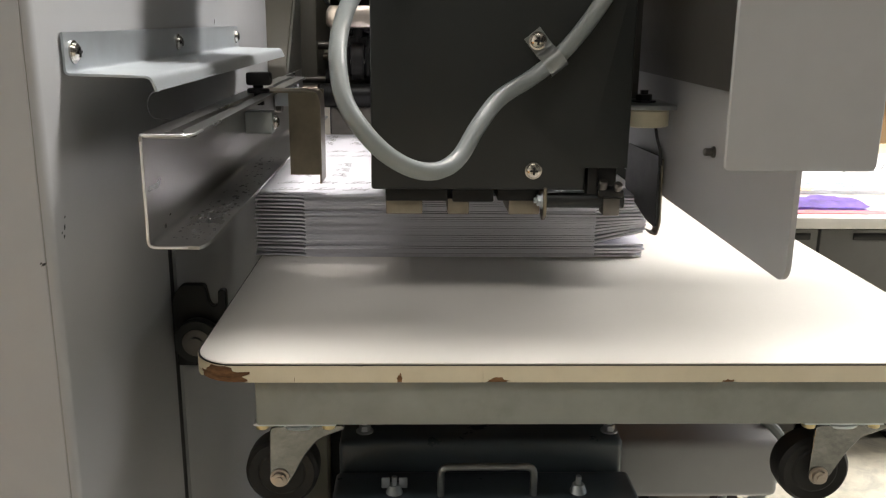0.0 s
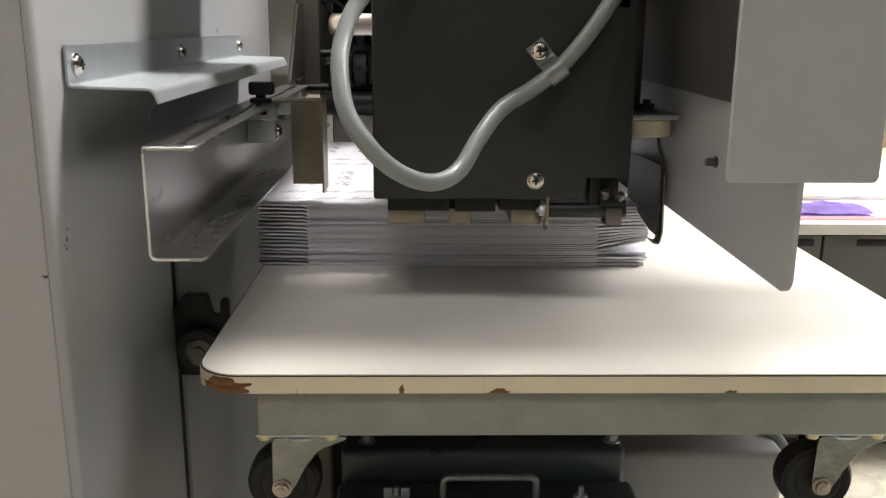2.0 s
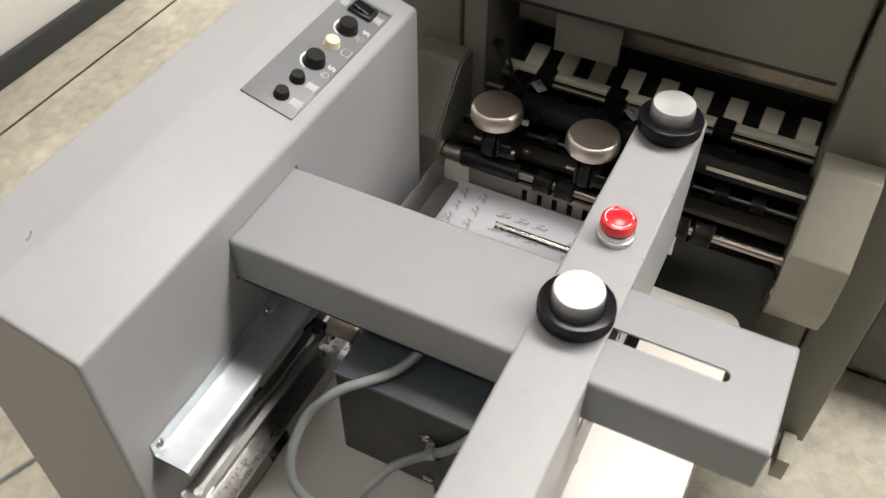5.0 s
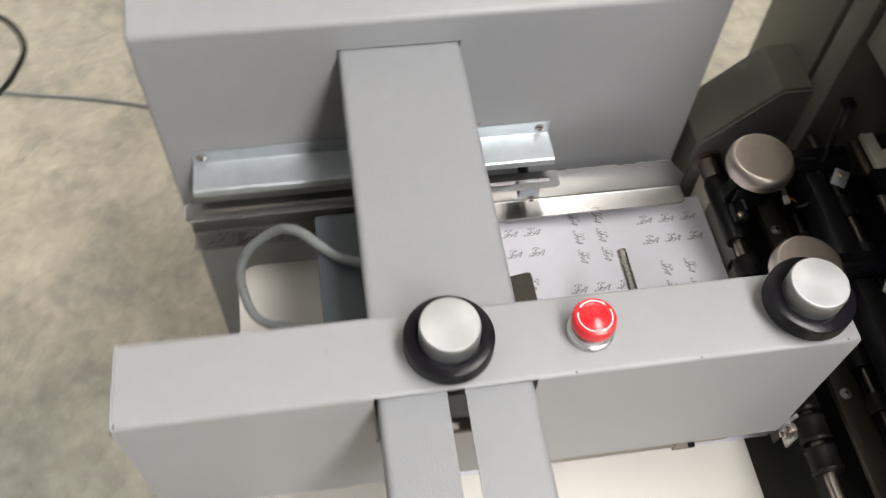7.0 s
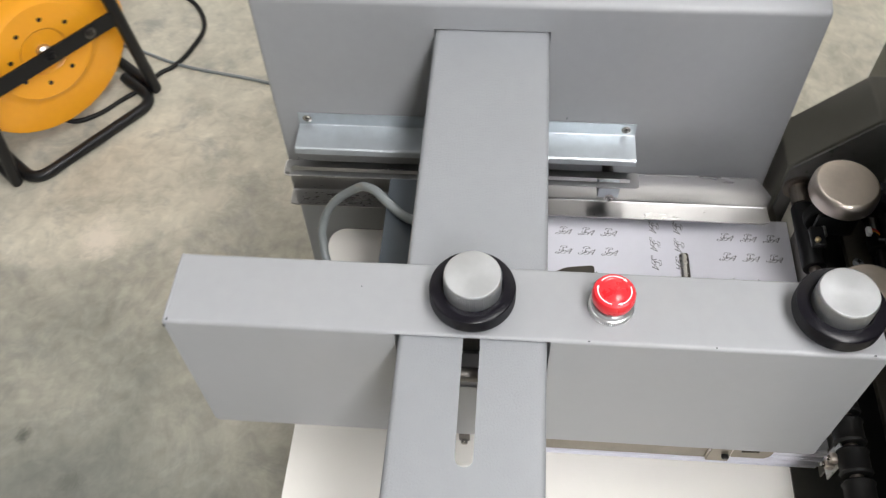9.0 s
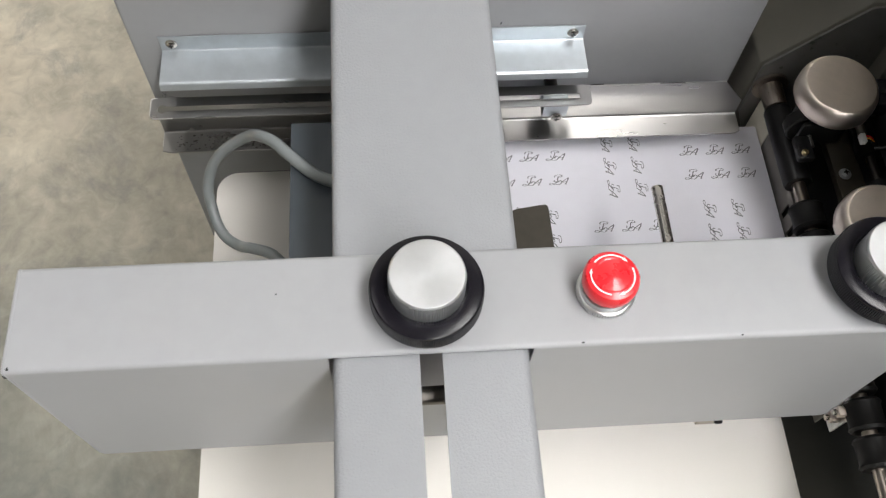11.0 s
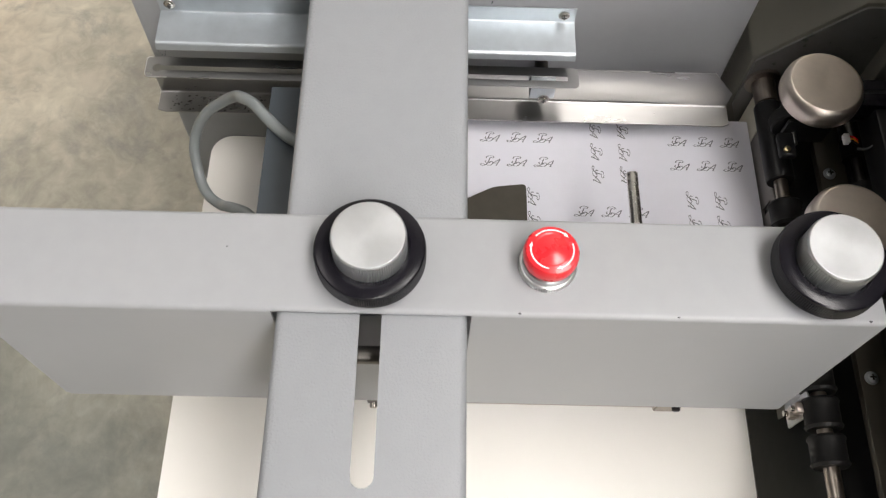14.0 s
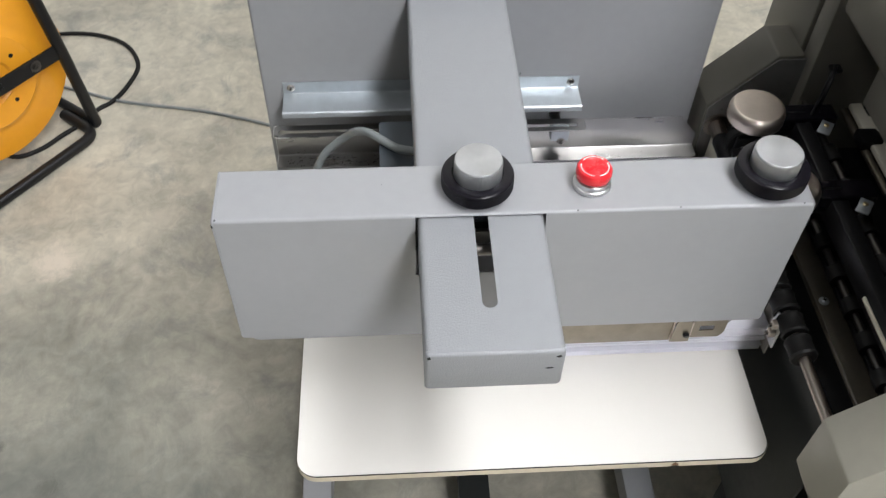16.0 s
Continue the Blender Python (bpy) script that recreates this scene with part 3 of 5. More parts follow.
sw = part("rocker_switch", on_slope(rbox(0.034, 0.07, 0.603, 0.627, 0.002, 0.008, 0.0015)), BLACK, panel)
rk = rbox(0.039, 0.065, 0.607, 0.623, 0.007, 0.012, 0.001)
for v in rk.verts:
    v.co.z += (v.co.x - 0.052) * 0.16
part("rocker", on_slope(rk), ANODISED, sw)
part("edge_line", on_slope(box(bmesh.new(), 0.02, 0.09, 0.6335, 0.635, 0.0022, 0.0028)), BLACK, panel)


def pictogram(y, u, rows, gap=0.0032, w=0.012):
    """Stacked-sheet pictogram of short printed bars."""
    bm = bmesh.new()
    for k in range(rows):
        ww = w * (1.25 if k == 0 else 1)
        box(bm, u + k * gap, u + k * gap + 0.0013, y - ww / 2, y + ww / 2, 0.0022, 0.0027)
    return bm


for y in (0.4135, 0.449, 0.615):
    bm = pictogram(y, 0.022, 6, 0.0025)
    if y < 0.6:
        box(bm, 0.0195 if y < 0.43 else 0.0375, 0.0223 if y < 0.43 else 0.0395, y - 0.0005, y + 0.0005, 0.0022, 0.0027)
    part("pictogram", on_slope(bm), PRINT, panel)
part("pictogram", on_slope(pictogram(0.615, 0.076, 4, 0.0027)), PRINT, panel)
for y in (0.478, 0.566):
    bm = bmesh.new()
    for k in range(20):
        a, b = k * math.tau / 20, (k + 1) * math.tau / 20
        bm.faces.new([bm.verts.new((0.028 + r * math.cos(t), y + r * math.sin(t), 0.0026)) for t, r in ((a, 0.0048), (a, 0.0054), (b, 0.0054), (b, 0.0048))])
    box(bm, 0.0278, 0.0312, y - 0.0004, y + 0.0004, 0.0022, 0.0027)
    part("pictogram", on_slope(bm), PRINT, panel)
    bm = bmesh.new()
    for k in range(4):
        box(bm, 0.022 + k * 0.0028, 0.0238 + k * 0.0028, y + 0.012 + 0.002 * (k % 2), y + 0.018 + 0.002 * (k % 2), 0.0022, 0.0027)
    part("pictogram", on_slope(bm), PRINT, panel)
bm = bmesh.new()
for p, q in (((0.022, 0.525), (0.032, 0.525)), ((0.032, 0.525), (0.035, 0.531)), ((0.035, 0.531), (0.032, 0.537)), ((0.032, 0.537), (0.022, 0.537)), ((0.022, 0.537), (0.022, 0.525))):
    tube(bm, [(*p, 0.0024), (*q, 0.0024)], 0.0005, 5)
part("pictogram", on_slope(bm), PRINT, panel)

# ---- cover beam that slides on the arm ----
BX0, BX1, BY1, BZ0, BZ1 = 0.345, 0.425, 0.667, 0.763, 0.982
beam = thing("cover_beam", (0.385, 0.33, BZ0), "long grey steel cover beam clamped across the arm", "machine cover")
shell = part("shell", strip(bmesh.new(), [(BX0 + 0.001, 0.886), (BX0 + 0.001, BZ1 - 0.001), (BX1 - 0.001, BZ1 - 0.001), (BX1 - 0.001, BZ0)], 0.002, "y", 0.002, BY1 - 0.002, 0.0035), PAINT, beam)
cut(shell, box(bmesh.new(), BX0 - 0.02, BX1 + 0.02, 0.2205, 0.3655, 0.88, 0.9795))
front = fillet([(BX0, BZ0), (BX1, BZ0), (BX1, BZ1), (BX0, BZ1)], 0.004, 4, True)
part("front_plate", soften(prism(bmesh.new(), front, "y", -0.001, 0.002), 0.0008, 1, 60), PAINT, beam)
part("back_plate", prism(bmesh.new(), front, "y", BY1 - 0.002, BY1), PAINT, beam)
part("inner_lip", rbox(BX0, BX0 + 0.012, 0.004, 0.2195, 0.884, 0.8875, 0.0008), PAINT, beam)
part("lower_skirt", rbox(BX0 - 0.0032, BX0 - 0.0003, 0.0015, 0.2195, 0.8825, 0.9105, 0.0012, 3), PAINT, beam, "folded grey skirt along the inside")
hang = [(0.0, 0.95), (0.0, 0.708), (0.006, 0.702), (0.655, 0.702), (0.66, 0.95)]
plate = part("hanging_plate", prism(bmesh.new(), fillet(hang, 0.004, 3, True), "x", 0.3835, 0.3865), PAINT, beam, "grey steel plate hanging below the cover")
cut(plate, box(bmesh.new(), 0.37, 0.40, 0.2205, 0.3655, 0.88, 0.99))
part("bolt", lathe(bmesh.new(), [(0.0038, 0), (0.0038, 0.0015), (0.0026, 0.0016), (0.0026, 0.0065), (0.002, 0.0072)], (0.3835, 0.129, 0.754), Matrix.Rotation(radians(-90), 3, "Y"), 14), DARKSTEEL, plate)
part("inner_cover", rbox(0.3765, 0.3825, 0.004, 0.655, 0.796, 0.9045, 0.001), SATIN, beam, "dark satin inner cover plate")
# chipped paint on the cover's top and edges
for px, py, w, d in ((0.375, 0.184, 0.0006, 0.0014), (0.4218, 0.0035, 0.0012, 0.002), (0.4228, 0.40, 0.0005, 0.003), (0.4228, 0.515, 0.0005, 0.002), (0.4225, 0.655, 0.0008, 0.0025)):
    ring = [(k * math.tau / 9, random.uniform(0.6, 1.2)) for k in range(9)]
    part("paint_chip", prism(bmesh.new(), [(px + w * q * math.cos(a), py + d * 0.5 * q * math.sin(a)) for a, q in ring], "z", BZ1 - 0.001, BZ1 + 0.0001), CHARCOAL, shell, "small dark chip in the paint", False)
part("corner_chip", prism(bmesh.new(), [(0.4205, 0.9788), (0.4251, 0.9765), (0.4254, 0.9728), (0.4235, 0.9745), (0.4215, 0.9752)], "y", -0.0013, 0.0006), CHARCOAL, shell, "dark chipped corner", False)
# strip with its clip along the right side of the sheets
strip_bar = part("side_strip", rbox(0.403, 0.4055, 0.362, 0.566, 0.693, 0.742, 0.0006), BRASS, beam, "dull bronze side strip")
part("strip_hanger", rbox(0.3868, 0.4028, 0.38, 0.56, 0.738, 0.742, 0.0006), BRASS, strip_bar)
clip_plate = part("clip_plate", soften(prism(bmesh.new(), fillet([(0.594, 0.742), (0.594, 0.697), (0.634, 0.697), (0.640, 0.707), (0.640, 0.742)], 0.003, 3, True), "x", 0.403, 0.4052), 0.0004, 1, 60), BRASS, strip_bar)
cut(clip_plate, box(bmesh.new(), 0.40, 0.42, 0.604, 0.624, 0.712, 0.723))
spring = part("spring_clip", strip(bmesh.new(), [(0.566, 0.742), (0.566, 0.694), (0.592, 0.694), (0.592, 0.735)], 0.0016, "x", 0.398, 0.408, 0.003), NICKEL, strip_bar, "bent nickel clip")
part("front_face", soften(prism(bmesh.new(), fillet([(0.568, 0.740), (0.566, 0.694), (0.592, 0.694), (0.590, 0.740)], 0.002, 3, True), "x", 0.408, 0.4095), 0.0004, 1, 60), BRASS, spring)
part("screw", lathe(bmesh.new(), [(0.0042, 0), (0.0042, 0.004), (0.003, 0.005), (0, 0.005)], (0.4095, 0.585, 0.712), Matrix.Rotation(radians(100), 3, "Y"), 16), BLACK, spring, "black set screw")

clip_two = part("hanging_clip", strip(bmesh.new(), [(0.388, 0.746), (0.414, 0.746), (0.4165, 0.742), (0.4165, 0.726)], 0.0014, "y", 0.277, 0.2895, 0.002), DARKSTEEL, beam, "small dark clip under the cover")
part("screw", lathe(bmesh.new(), [(0.0042, 0), (0.0042, 0.005), (0.003, 0.006), (0, 0.006)], (0.4168, 0.2832, 0.729), Matrix.Rotation(radians(105), 3, "Y"), 14), SCREW, clip_two)


def arrow_arc(bm, c, r0, r1, a0, a1, z):
    k = 9
    pts = [(a0 + (a1 - a0) * i / k) for i in range(k + 1)]
    for a, b in zip(pts, pts[1:]):
        bm.faces.new([bm.verts.new((c[0] + r * math.cos(t), c[1] + r * math.sin(t), z)) for t, r in ((a, r0), (a, r1), (b, r1), (b, r0))])
    m, w, e = (r0 + r1) / 2, (r1 - r0) * 1.2, a1 + (0.26 if a1 > a0 else -0.26)
    bm.faces.new([bm.verts.new((c[0] + r * math.cos(t), c[1] + r * math.sin(t), z)) for t, r in ((a1, m - w), (a1, m + w), (e, m))])


def clamp_knob(y):
    k = thing("clamp_knob", (0.385, y, BZ1), "silver turning knob on a black knurled collar", "knob", "knobs on the cover beam")
    c = (0.385, y)
    bm = lathe(bmesh.new(), [(0.033, BZ1), (0.033, BZ1 + 0.0075), (0.0392, BZ1 + 0.0080), (0.0400, BZ1 + 0.0088)], (*c, 0), None, 64)
    knurl(bm, 0.0401, BZ1 + 0.0088, BZ1 + 0.0228, c, 150, 0.0004)
    lathe(bm, [(0.0401, BZ1 + 0.0228), (0.0398, BZ1 + 0.0243), (0.0390, BZ1 + 0.0251), (0.0386, BZ1 + 0.0253), (0.0294, BZ1 + 0.0253), (0.0287, BZ1 + 0.0246), (0.0287, BZ1 + 0.003)], (*c, 0), None, 64)
    part("collar", bm, ANODISED, k, "black anodised knurled collar")
    bm = lathe(bmesh.new(), [(0.026, BZ1 + 0.002), (0.0262, BZ1 + 0.010)], (*c, 0), None, 64)
    knurl(bm, 0.0265, BZ1 + 0.010, BZ1 + 0.0425, c, 96, 0.0005)
    lathe(bm, [(0.0266, BZ1 + 0.0425), (0.0264, BZ1 + 0.0440), (0.0257, BZ1 + 0.0449), (0.0254, BZ1 + 0.0450), (0.0249, BZ1 + 0.0450), (0, BZ1 + 0.0451)], (*c, 0), None, 64)
    part("cap", bm, ALU, k, "turned aluminium cap")
    return k


clamp_knob(0.2912)
clamp_knob(0.6245)
stop = thing("emergency_stop_button", (0.385, 0.421, BZ1), "red mushroom emergency stop button on a chrome collar", "button")
c = (0.385, 0.421)
bm = lathe(bmesh.new(), [(0.0205, BZ1), (0.0212, BZ1 + 0.0008)], (*c, 0), None, 48)
knurl(bm, 0.0212, BZ1 + 0.0008, BZ1 + 0.0058, c, 70, 0.0004)
lathe(bm, [(0.0212, BZ1 + 0.0058), (0.0204, BZ1 + 0.0066), (0.0196, BZ1 + 0.0068), (0.0196, BZ1 + 0.0125), (0.0188, BZ1 + 0.0134), (0.0165, BZ1 + 0.0134), (0.0165, BZ1 + 0.017)], (*c, 0), None, 48)
part("collar", bm, COLLAR, stop, "chrome collar")
part("head", lathe(bmesh.new(), [(0.0155, BZ1 + 0.014), (0.0175, BZ1 + 0.0145), (0.0198, BZ1 + 0.017), (0.0203, BZ1 + 0.021), (0.0199, BZ1 + 0.026), (0.0185, BZ1 + 0.0282), (0.0135, BZ1 + 0.0292), (0.0125, BZ1 + 0.0286), (0.0118, BZ1 + 0.0286), (0.008, BZ1 + 0.0302), (0, BZ1 + 0.031)], (*c, 0), None, 56), RED, stop, "red mushroom head")
bm = bmesh.new()
for k in range(3):
    a = k * math.tau / 3 + 0.4
    arrow_arc(bm, c, 0.0148, 0.0160, a + 1.5, a, BZ1 + 0.0294)
part("arrows", bm, WHITE, stop, "white turning arrows", False)

# ---- side guide: a stainless channel hung on two rods ----
guide = thing("side_guide", (0.055, 0.33, 0.717), "worn stainless steel side guide channel on two rods", "machine part")
web = part("channel", strip(bmesh.new(), [(0.0435, 0.7765), (0.0435, 0.717), (0.0735, 0.717)], 0.0018, "y", 0.015, 0.68, 0.004), WORN, guide)
tri = bmesh.new()
prism(tri, [(0.632, 0.80), (0.70, 0.80), (0.70, 0.738), (0.682, 0.738)], "x", 0.03, 0.0455)
cut(web, tri, prism(bmesh.new(), [(0.0655, 0.69), (0.085, 0.69), (0.085, 0.664), (0.075, 0.664), (0.073, 0.674)], "z", 0.70, 0.73), prism(bmesh.new(), [(0.0655, 0.0), (0.085, 0.0), (0.085, 0.03), (0.075, 0.03), (0.072, 0.019)], "z", 0.70, 0.73))
part("cut_edge", tube(bmesh.new(), fillet([Vector((0.0435, 0.0148, 0.774)), Vector((0.0435, 0.0148, 0.717)), Vector((0.0645, 0.0148, 0.717))], 0.004, 5), 0.0006, 8), COLLAR, web, "bright cut edge")
part("rolled_edge", tube(bmesh.new(), fillet([Vector((0.0430, 0.022, 0.7772)), Vector((0.0430, 0.0152, 0.7772)), Vector((0.0698, 0.0152, 0.7772)), Vector((0.0698, 0.040, 0.7772))], 0.007, 6), 0.0007, 8), COLLAR, web, "bright rounded end of the top flange")
top = part("top_flange", prism(bmesh.new(), fillet([(0.0425, 0.015), (0.070, 0.015), (0.070, 0.495), (0.0425, 0.495)], 0.007, 5, True), "z", 0.7757, 0.7777), WORN, guide)
cut(top, box(bmesh.new(), 0.0545, 0.0605, 0.03, 0.483, 0.77, 0.79), lathe(bmesh.new(), [(0.0055, 0.77), (0.0055, 0.79)], (0.0575, 0.028, 0), None, 20))
for y in (0.297, 0.458):
    part("rod", rod(bmesh.new(), (-0.055, y, 0.752), (0.05, y, 0.752), 0.0075, 20), DARKSTEEL, guide)
    blk = part("block", rbox(0.0445, 0.067, y - 0.009, y + 0.009, 0.744, 0.762, 0.001) if y < 0.4 else rbox(0.0445, 0.066, y - 0.016, y + 0.012, 0.752, 0.7745, 0.001), ZINC, guide, "small zinc clamping block")
    screw_head("screw", (0.067, y, 0.753), (1, 0, 0), 0.0052, blk)
clampk = part("clamp_screw", lathe(bmesh.new(), [(0.004, 0.7777), (0.009, 0.778), (0.009, 0.781), (0.004, 0.782), (0.004, 0.786)], (0.0575, 0.284, 0), None, 20), BLACK, guide)
part("wing_grip", rbox(0.0485, 0.0685, 0.278, 0.289, 0.784, 0.7945, 0.002), BLACK, clampk)
part("screw_end", rod(bmesh.new(), (0.0575, 0.284, 0.768), (0.0575, 0.284, 0.778), 0.0045, 14), BLACK, clampk)
part("stop_finger", strip(bmesh.new(), [(0.06, 0.7785), (0.104, 0.7785), (0.1065, 0.77), (0.1065, 0.703)], 0.0015, "y", 0.284, 0.318, 0.004), BRASS, guide, "dull bronze stop finger")
bm = strip(bmesh.new(), [(0.322, 0.7785), (0.322, 0.704)], 0.0015, "x", 0.076, 0.1065)
part("stop_finger", bm, BRASS, guide, "dull bronze stop finger")

# grime on the lower flange
random.seed(11)
bm = bmesh.new()
for k in range(150):
    gx, gy = random.uniform(0.050, 0.071), 0.03 + 0.30 * random.random() ** 1.3
    gr = random.uniform(0.0004, 0.0016)
    bm.faces.new([bm.verts.new((gx + gr * random.uniform(0.5, 1.1) * math.cos(a), gy + 1.6 * gr * random.uniform(0.5, 1.1) * math.sin(a), 0.7181 + k * 0.0000006)) for a in (0, 1.05, 2.1, 3.15, 4.2, 5.25)])
part("grime", bm, GRIME, web, "dark specks of grime", False)

# ---- feeding head: dark box with suction pads below ----
head = thing("feeding_head", (0.247, 0.26, 0.698), "dark charcoal feeding head with suction pads under the arm", "machine part")
bodyh = part("casing", soften(box(bmesh.new(), 0.154, 0.339, 0.18, 0.345, 0.718, 0.877), 0.0022, 2), CHARCOAL, head)
cut(bodyh, box(bmesh.new(), 0.307, 0.36, 0.17, 0.36, 0.70, 0.7345), box(bmesh.new(), 0.316, 0.332, 0.17, 0.21, 0.853, 0.866))
part("top_lid", soften(box(bmesh.new(), 0.1535, 0.3395, 0.179, 0.3455, 0.874, 0.879), 0.0012, 2), SLATE, head, "blue-grey folded lid")
screw_head("screw", (0.2702, 0.1784, 0.8235), (0, -1, 0), 0.005, head)
screw_head("screw", (0.2705, 0.1797, 0.7325), (0, -1, 0), 0.005, head)
part("rubber_strip", rbox(0.164, 0.209, 0.186, 0.30, 0.7085, 0.7188, 0.001), RUBBER, head)
part("rubber_strip", rbox(0.213, 0.243, 0.188, 0.30, 0.7075, 0.7188, 0.001), RUBBER, head)
part("rubber_strip", rbox(0.246, 0.276, 0.188, 0.30, 0.7085, 0.7188, 0.001), RUBBER, head)
for x0, x1 in ((0.164, 0.191), (0.2095, 0.2255), (0.255, 0.278)):
    part("suction_pad", rbox(x0, x1, 0.194, 0.24, 0.697, 0.709, 0.0008), BRASS, head, "dull bronze suction pad")
pivot = part("pivot_shaft", rod(bmesh.new(), (0.278, 0.186, 0.7095), (0.338, 0.186, 0.7095), 0.0055), CHARCOAL, head)
part("washer_plate", soften(prism(bmesh.new(), fillet([(0.178, 0.72), (0.196, 0.72), (0.196, 0.70), (0.187, 0.694), (0.178, 0.70)], 0.002, 3, True), "x", 0.2785, 0.281), 0.0004, 1, 60), BRASS, pivot)
hex_bolt("bolt", (0.2785, 0.186, 0.7095), (-1, 0, 0), 0.0045, 0.004, pivot)
part("clamp_block", rbox(0.3225, 0.3345, 0.179, 0.194, 0.6995, 0.7125, 0.001), DARKSTEEL, pivot)
part("lever", rbox(0.311, 0.3185, 0.184, 0.196, 0.711, 0.734, 0.001), BLACK, pivot)
part("mechanism", rbox(0.309, 0.337, 0.205, 0.33, 0.713, 0.7345, 0.002), BLACK, head, "black mechanism under the head")
part("stud_block", rbox(0.3185, 0.3375, 0.180, 0.198, 0.7125, 0.7185, 0.0015), BLACK, pivot)
for x, z in ((0.322, 0.7185), (0.333, 0.7165)):
    part("stud", lathe(bmesh.new(), [(0.0035, 0), (0.0035, 0.006), (0.0025, 0.0075), (0, 0.0075)], (x, 0.184, z), Matrix.Rotation(radians(25), 3, "X"), 14), DARKSTEEL, pivot)
# roller and hook at the side of the head
arm2 = part("side_arm", rbox(0.343, 0.379, 0.205, 0.262, 0.7735, 0.7775, 0.001), CLIPSTEEL, head, "steel arm with a roller")
part("roller", lathe(bmesh.new(), [(0.006, 0.7595), (0.0185, 0.7595), (0.0195, 0.7605), (0.0195, 0.7715), (0.0185, 0.7725), (0.006, 0.7725)], (0.3605, 0.232, 0), None, 36), IVORY, arm2, "ivory plastic roller")
hex_bolt("bolt", (0.3605, 0.232, 0.7775), (0, 0, 1), 0.0062, 0.006, arm2, BLACK)
part("hanger", rbox(0.3475, 0.3617, 0.2565, 0.2595, 0.7777, 0.885, 0.0006), SATIN, arm2, "dark hanger strip")
hookb = soften(prism(bmesh.new(), fillet([(0.238, 0.735), (0.345, 0.731), (0.345, 0.690), (0.265, 0.677), (0.238, 0.677)], 0.004, 3, True), "x", 0.377, 0.379), 0.0005, 1, 60)
hk = part("side_stop", hookb, CHARCOAL, head, "thin steel side stop")
part("toe", strip(bmesh.new(), [(0.3800, 0.732), (0.3806, 0.70), (0.3812, 0.681), (0.3790, 0.671), (0.3735, 0.673)], 0.0012, "y", 0.2365, 0.25, 0.003), BRASS, hk, "hooked bronze toe")
part("spring_wire", tube(bmesh.new(), smooth_line([(0.372, 0.236, 0.759), (0.3735, 0.234, 0.749), (0.3765, 0.2345, 0.740), (0.3785, 0.236, 0.728)]), 0.0012, 8), BLACK, hk)
# blade and chrome rod reaching back over the sheets
part("blade", soften(prism(bmesh.new(), fillet([(0.215, 0.34), (0.30, 0.34), (0.30, 0.437), (0.178, 0.436), (0.183, 0.40)], 0.006, 4, True), "z", 0.749, 0.7515), 0.0004, 1, 60), DARKBRONZE, head, "dark bronze plate over the sheets")
part("support_rod", rod(bmesh.new(), (0.195, 0.5375, 0.805), (0.384, 0.5375, 0.805), 0.0058, 24), CHROME, head, "short chrome rod")
part("rod_arm", rbox(0.33, 0.345, 0.345, 0.54, 0.80, 0.812, 0.001), STEEL, head)
# hose from the lid round to the front
cable_pts = [(0.24, 0.262, 0.912), (0.234, 0.232, 0.899), (0.218, 0.204, 0.889), (0.194, 0.18, 0.885), (0.174, 0.164, 0.879), (0.158, 0.148, 0.867), (0.145, 0.136, 0.849),
             (0.139, 0.118, 0.829), (0.139, 0.1, 0.81), (0.144, 0.087, 0.789), (0.156, 0.081, 0.771), (0.17, 0.083, 0.757), (0.186, 0.088, 0.748), (0.201, 0.098, 0.746),
             (0.214, 0.113, 0.752), (0.226, 0.128, 0.769), (0.242, 0.15, 0.786), (0.2645, 0.166, 0.7985), (0.2835, 0.1722, 0.8125), (0.301, 0.1735, 0.8325), (0.319, 0.178, 0.858), (0.327, 0.2, 0.864)]
hose = part("hose", tube(bmesh.new(), smooth_line(cable_pts, 7), 0.0056, 14), CABLE, head, "looping grey hose")
clip_bm = strip(bmesh.new(), [(-0.0065, 0.0008), (0.0085, 0.0008), (0.0105, 0.0085), (0.0135, 0.0139), (0.0185, 0.0150), (0.0232, 0.0125), (0.0248, 0.0060)], 0.0011, "z", -0.0068, 0.0068, 0.003, 4)
clip_pose = Matrix(((0.62, 0, 0.785, 0.2702), (0, -1, 0, 0.1798), (-0.785, 0, 0.62, 0.8235), (0, 0, 0, 1)))
bmesh.ops.transform(clip_bm, matrix=clip_pose, verts=clip_bm.verts)
bmesh.ops.recalc_face_normals(clip_bm, faces=clip_bm.faces)
part("clip", clip_bm, CLIPSTEEL, hose, "bent zinc hose clip under the screw")
for x in (0.25, 0.3):
    part("thin_cable", tube(bmesh.new(), smooth_line([(x, 0.25, 0.879), (x + 0.003, 0.245, 0.892), (x + 0.012, 0.25, 0.91)]), 0.0028, 10), BLACK, head)

# ---- board dolly ----
DX0, DX1, DY0, DY1, DZ = 0.048, 0.557, 0.0585, 0.686, 0.633
dolly = thing("board_dolly", (0.3, 0.37, 0.51), "cream laminate board on a grey frame with four casters", "dolly")


def rounded_rect(x0, x1, y0, y1, r, n=8):
    out = []
    for cx, cy, a0 in ((x1 - r, y1 - r, 0), (x0 + r, y1 - r, 90), (x0 + r, y0 + r, 180), (x1 - r, y0 + r, 270)):
        for k in range(n + 1):
            a = radians(a0 + 90 * k / n)
            out.append((cx + r * math.cos(a), cy + r * math.sin(a)))
    return out


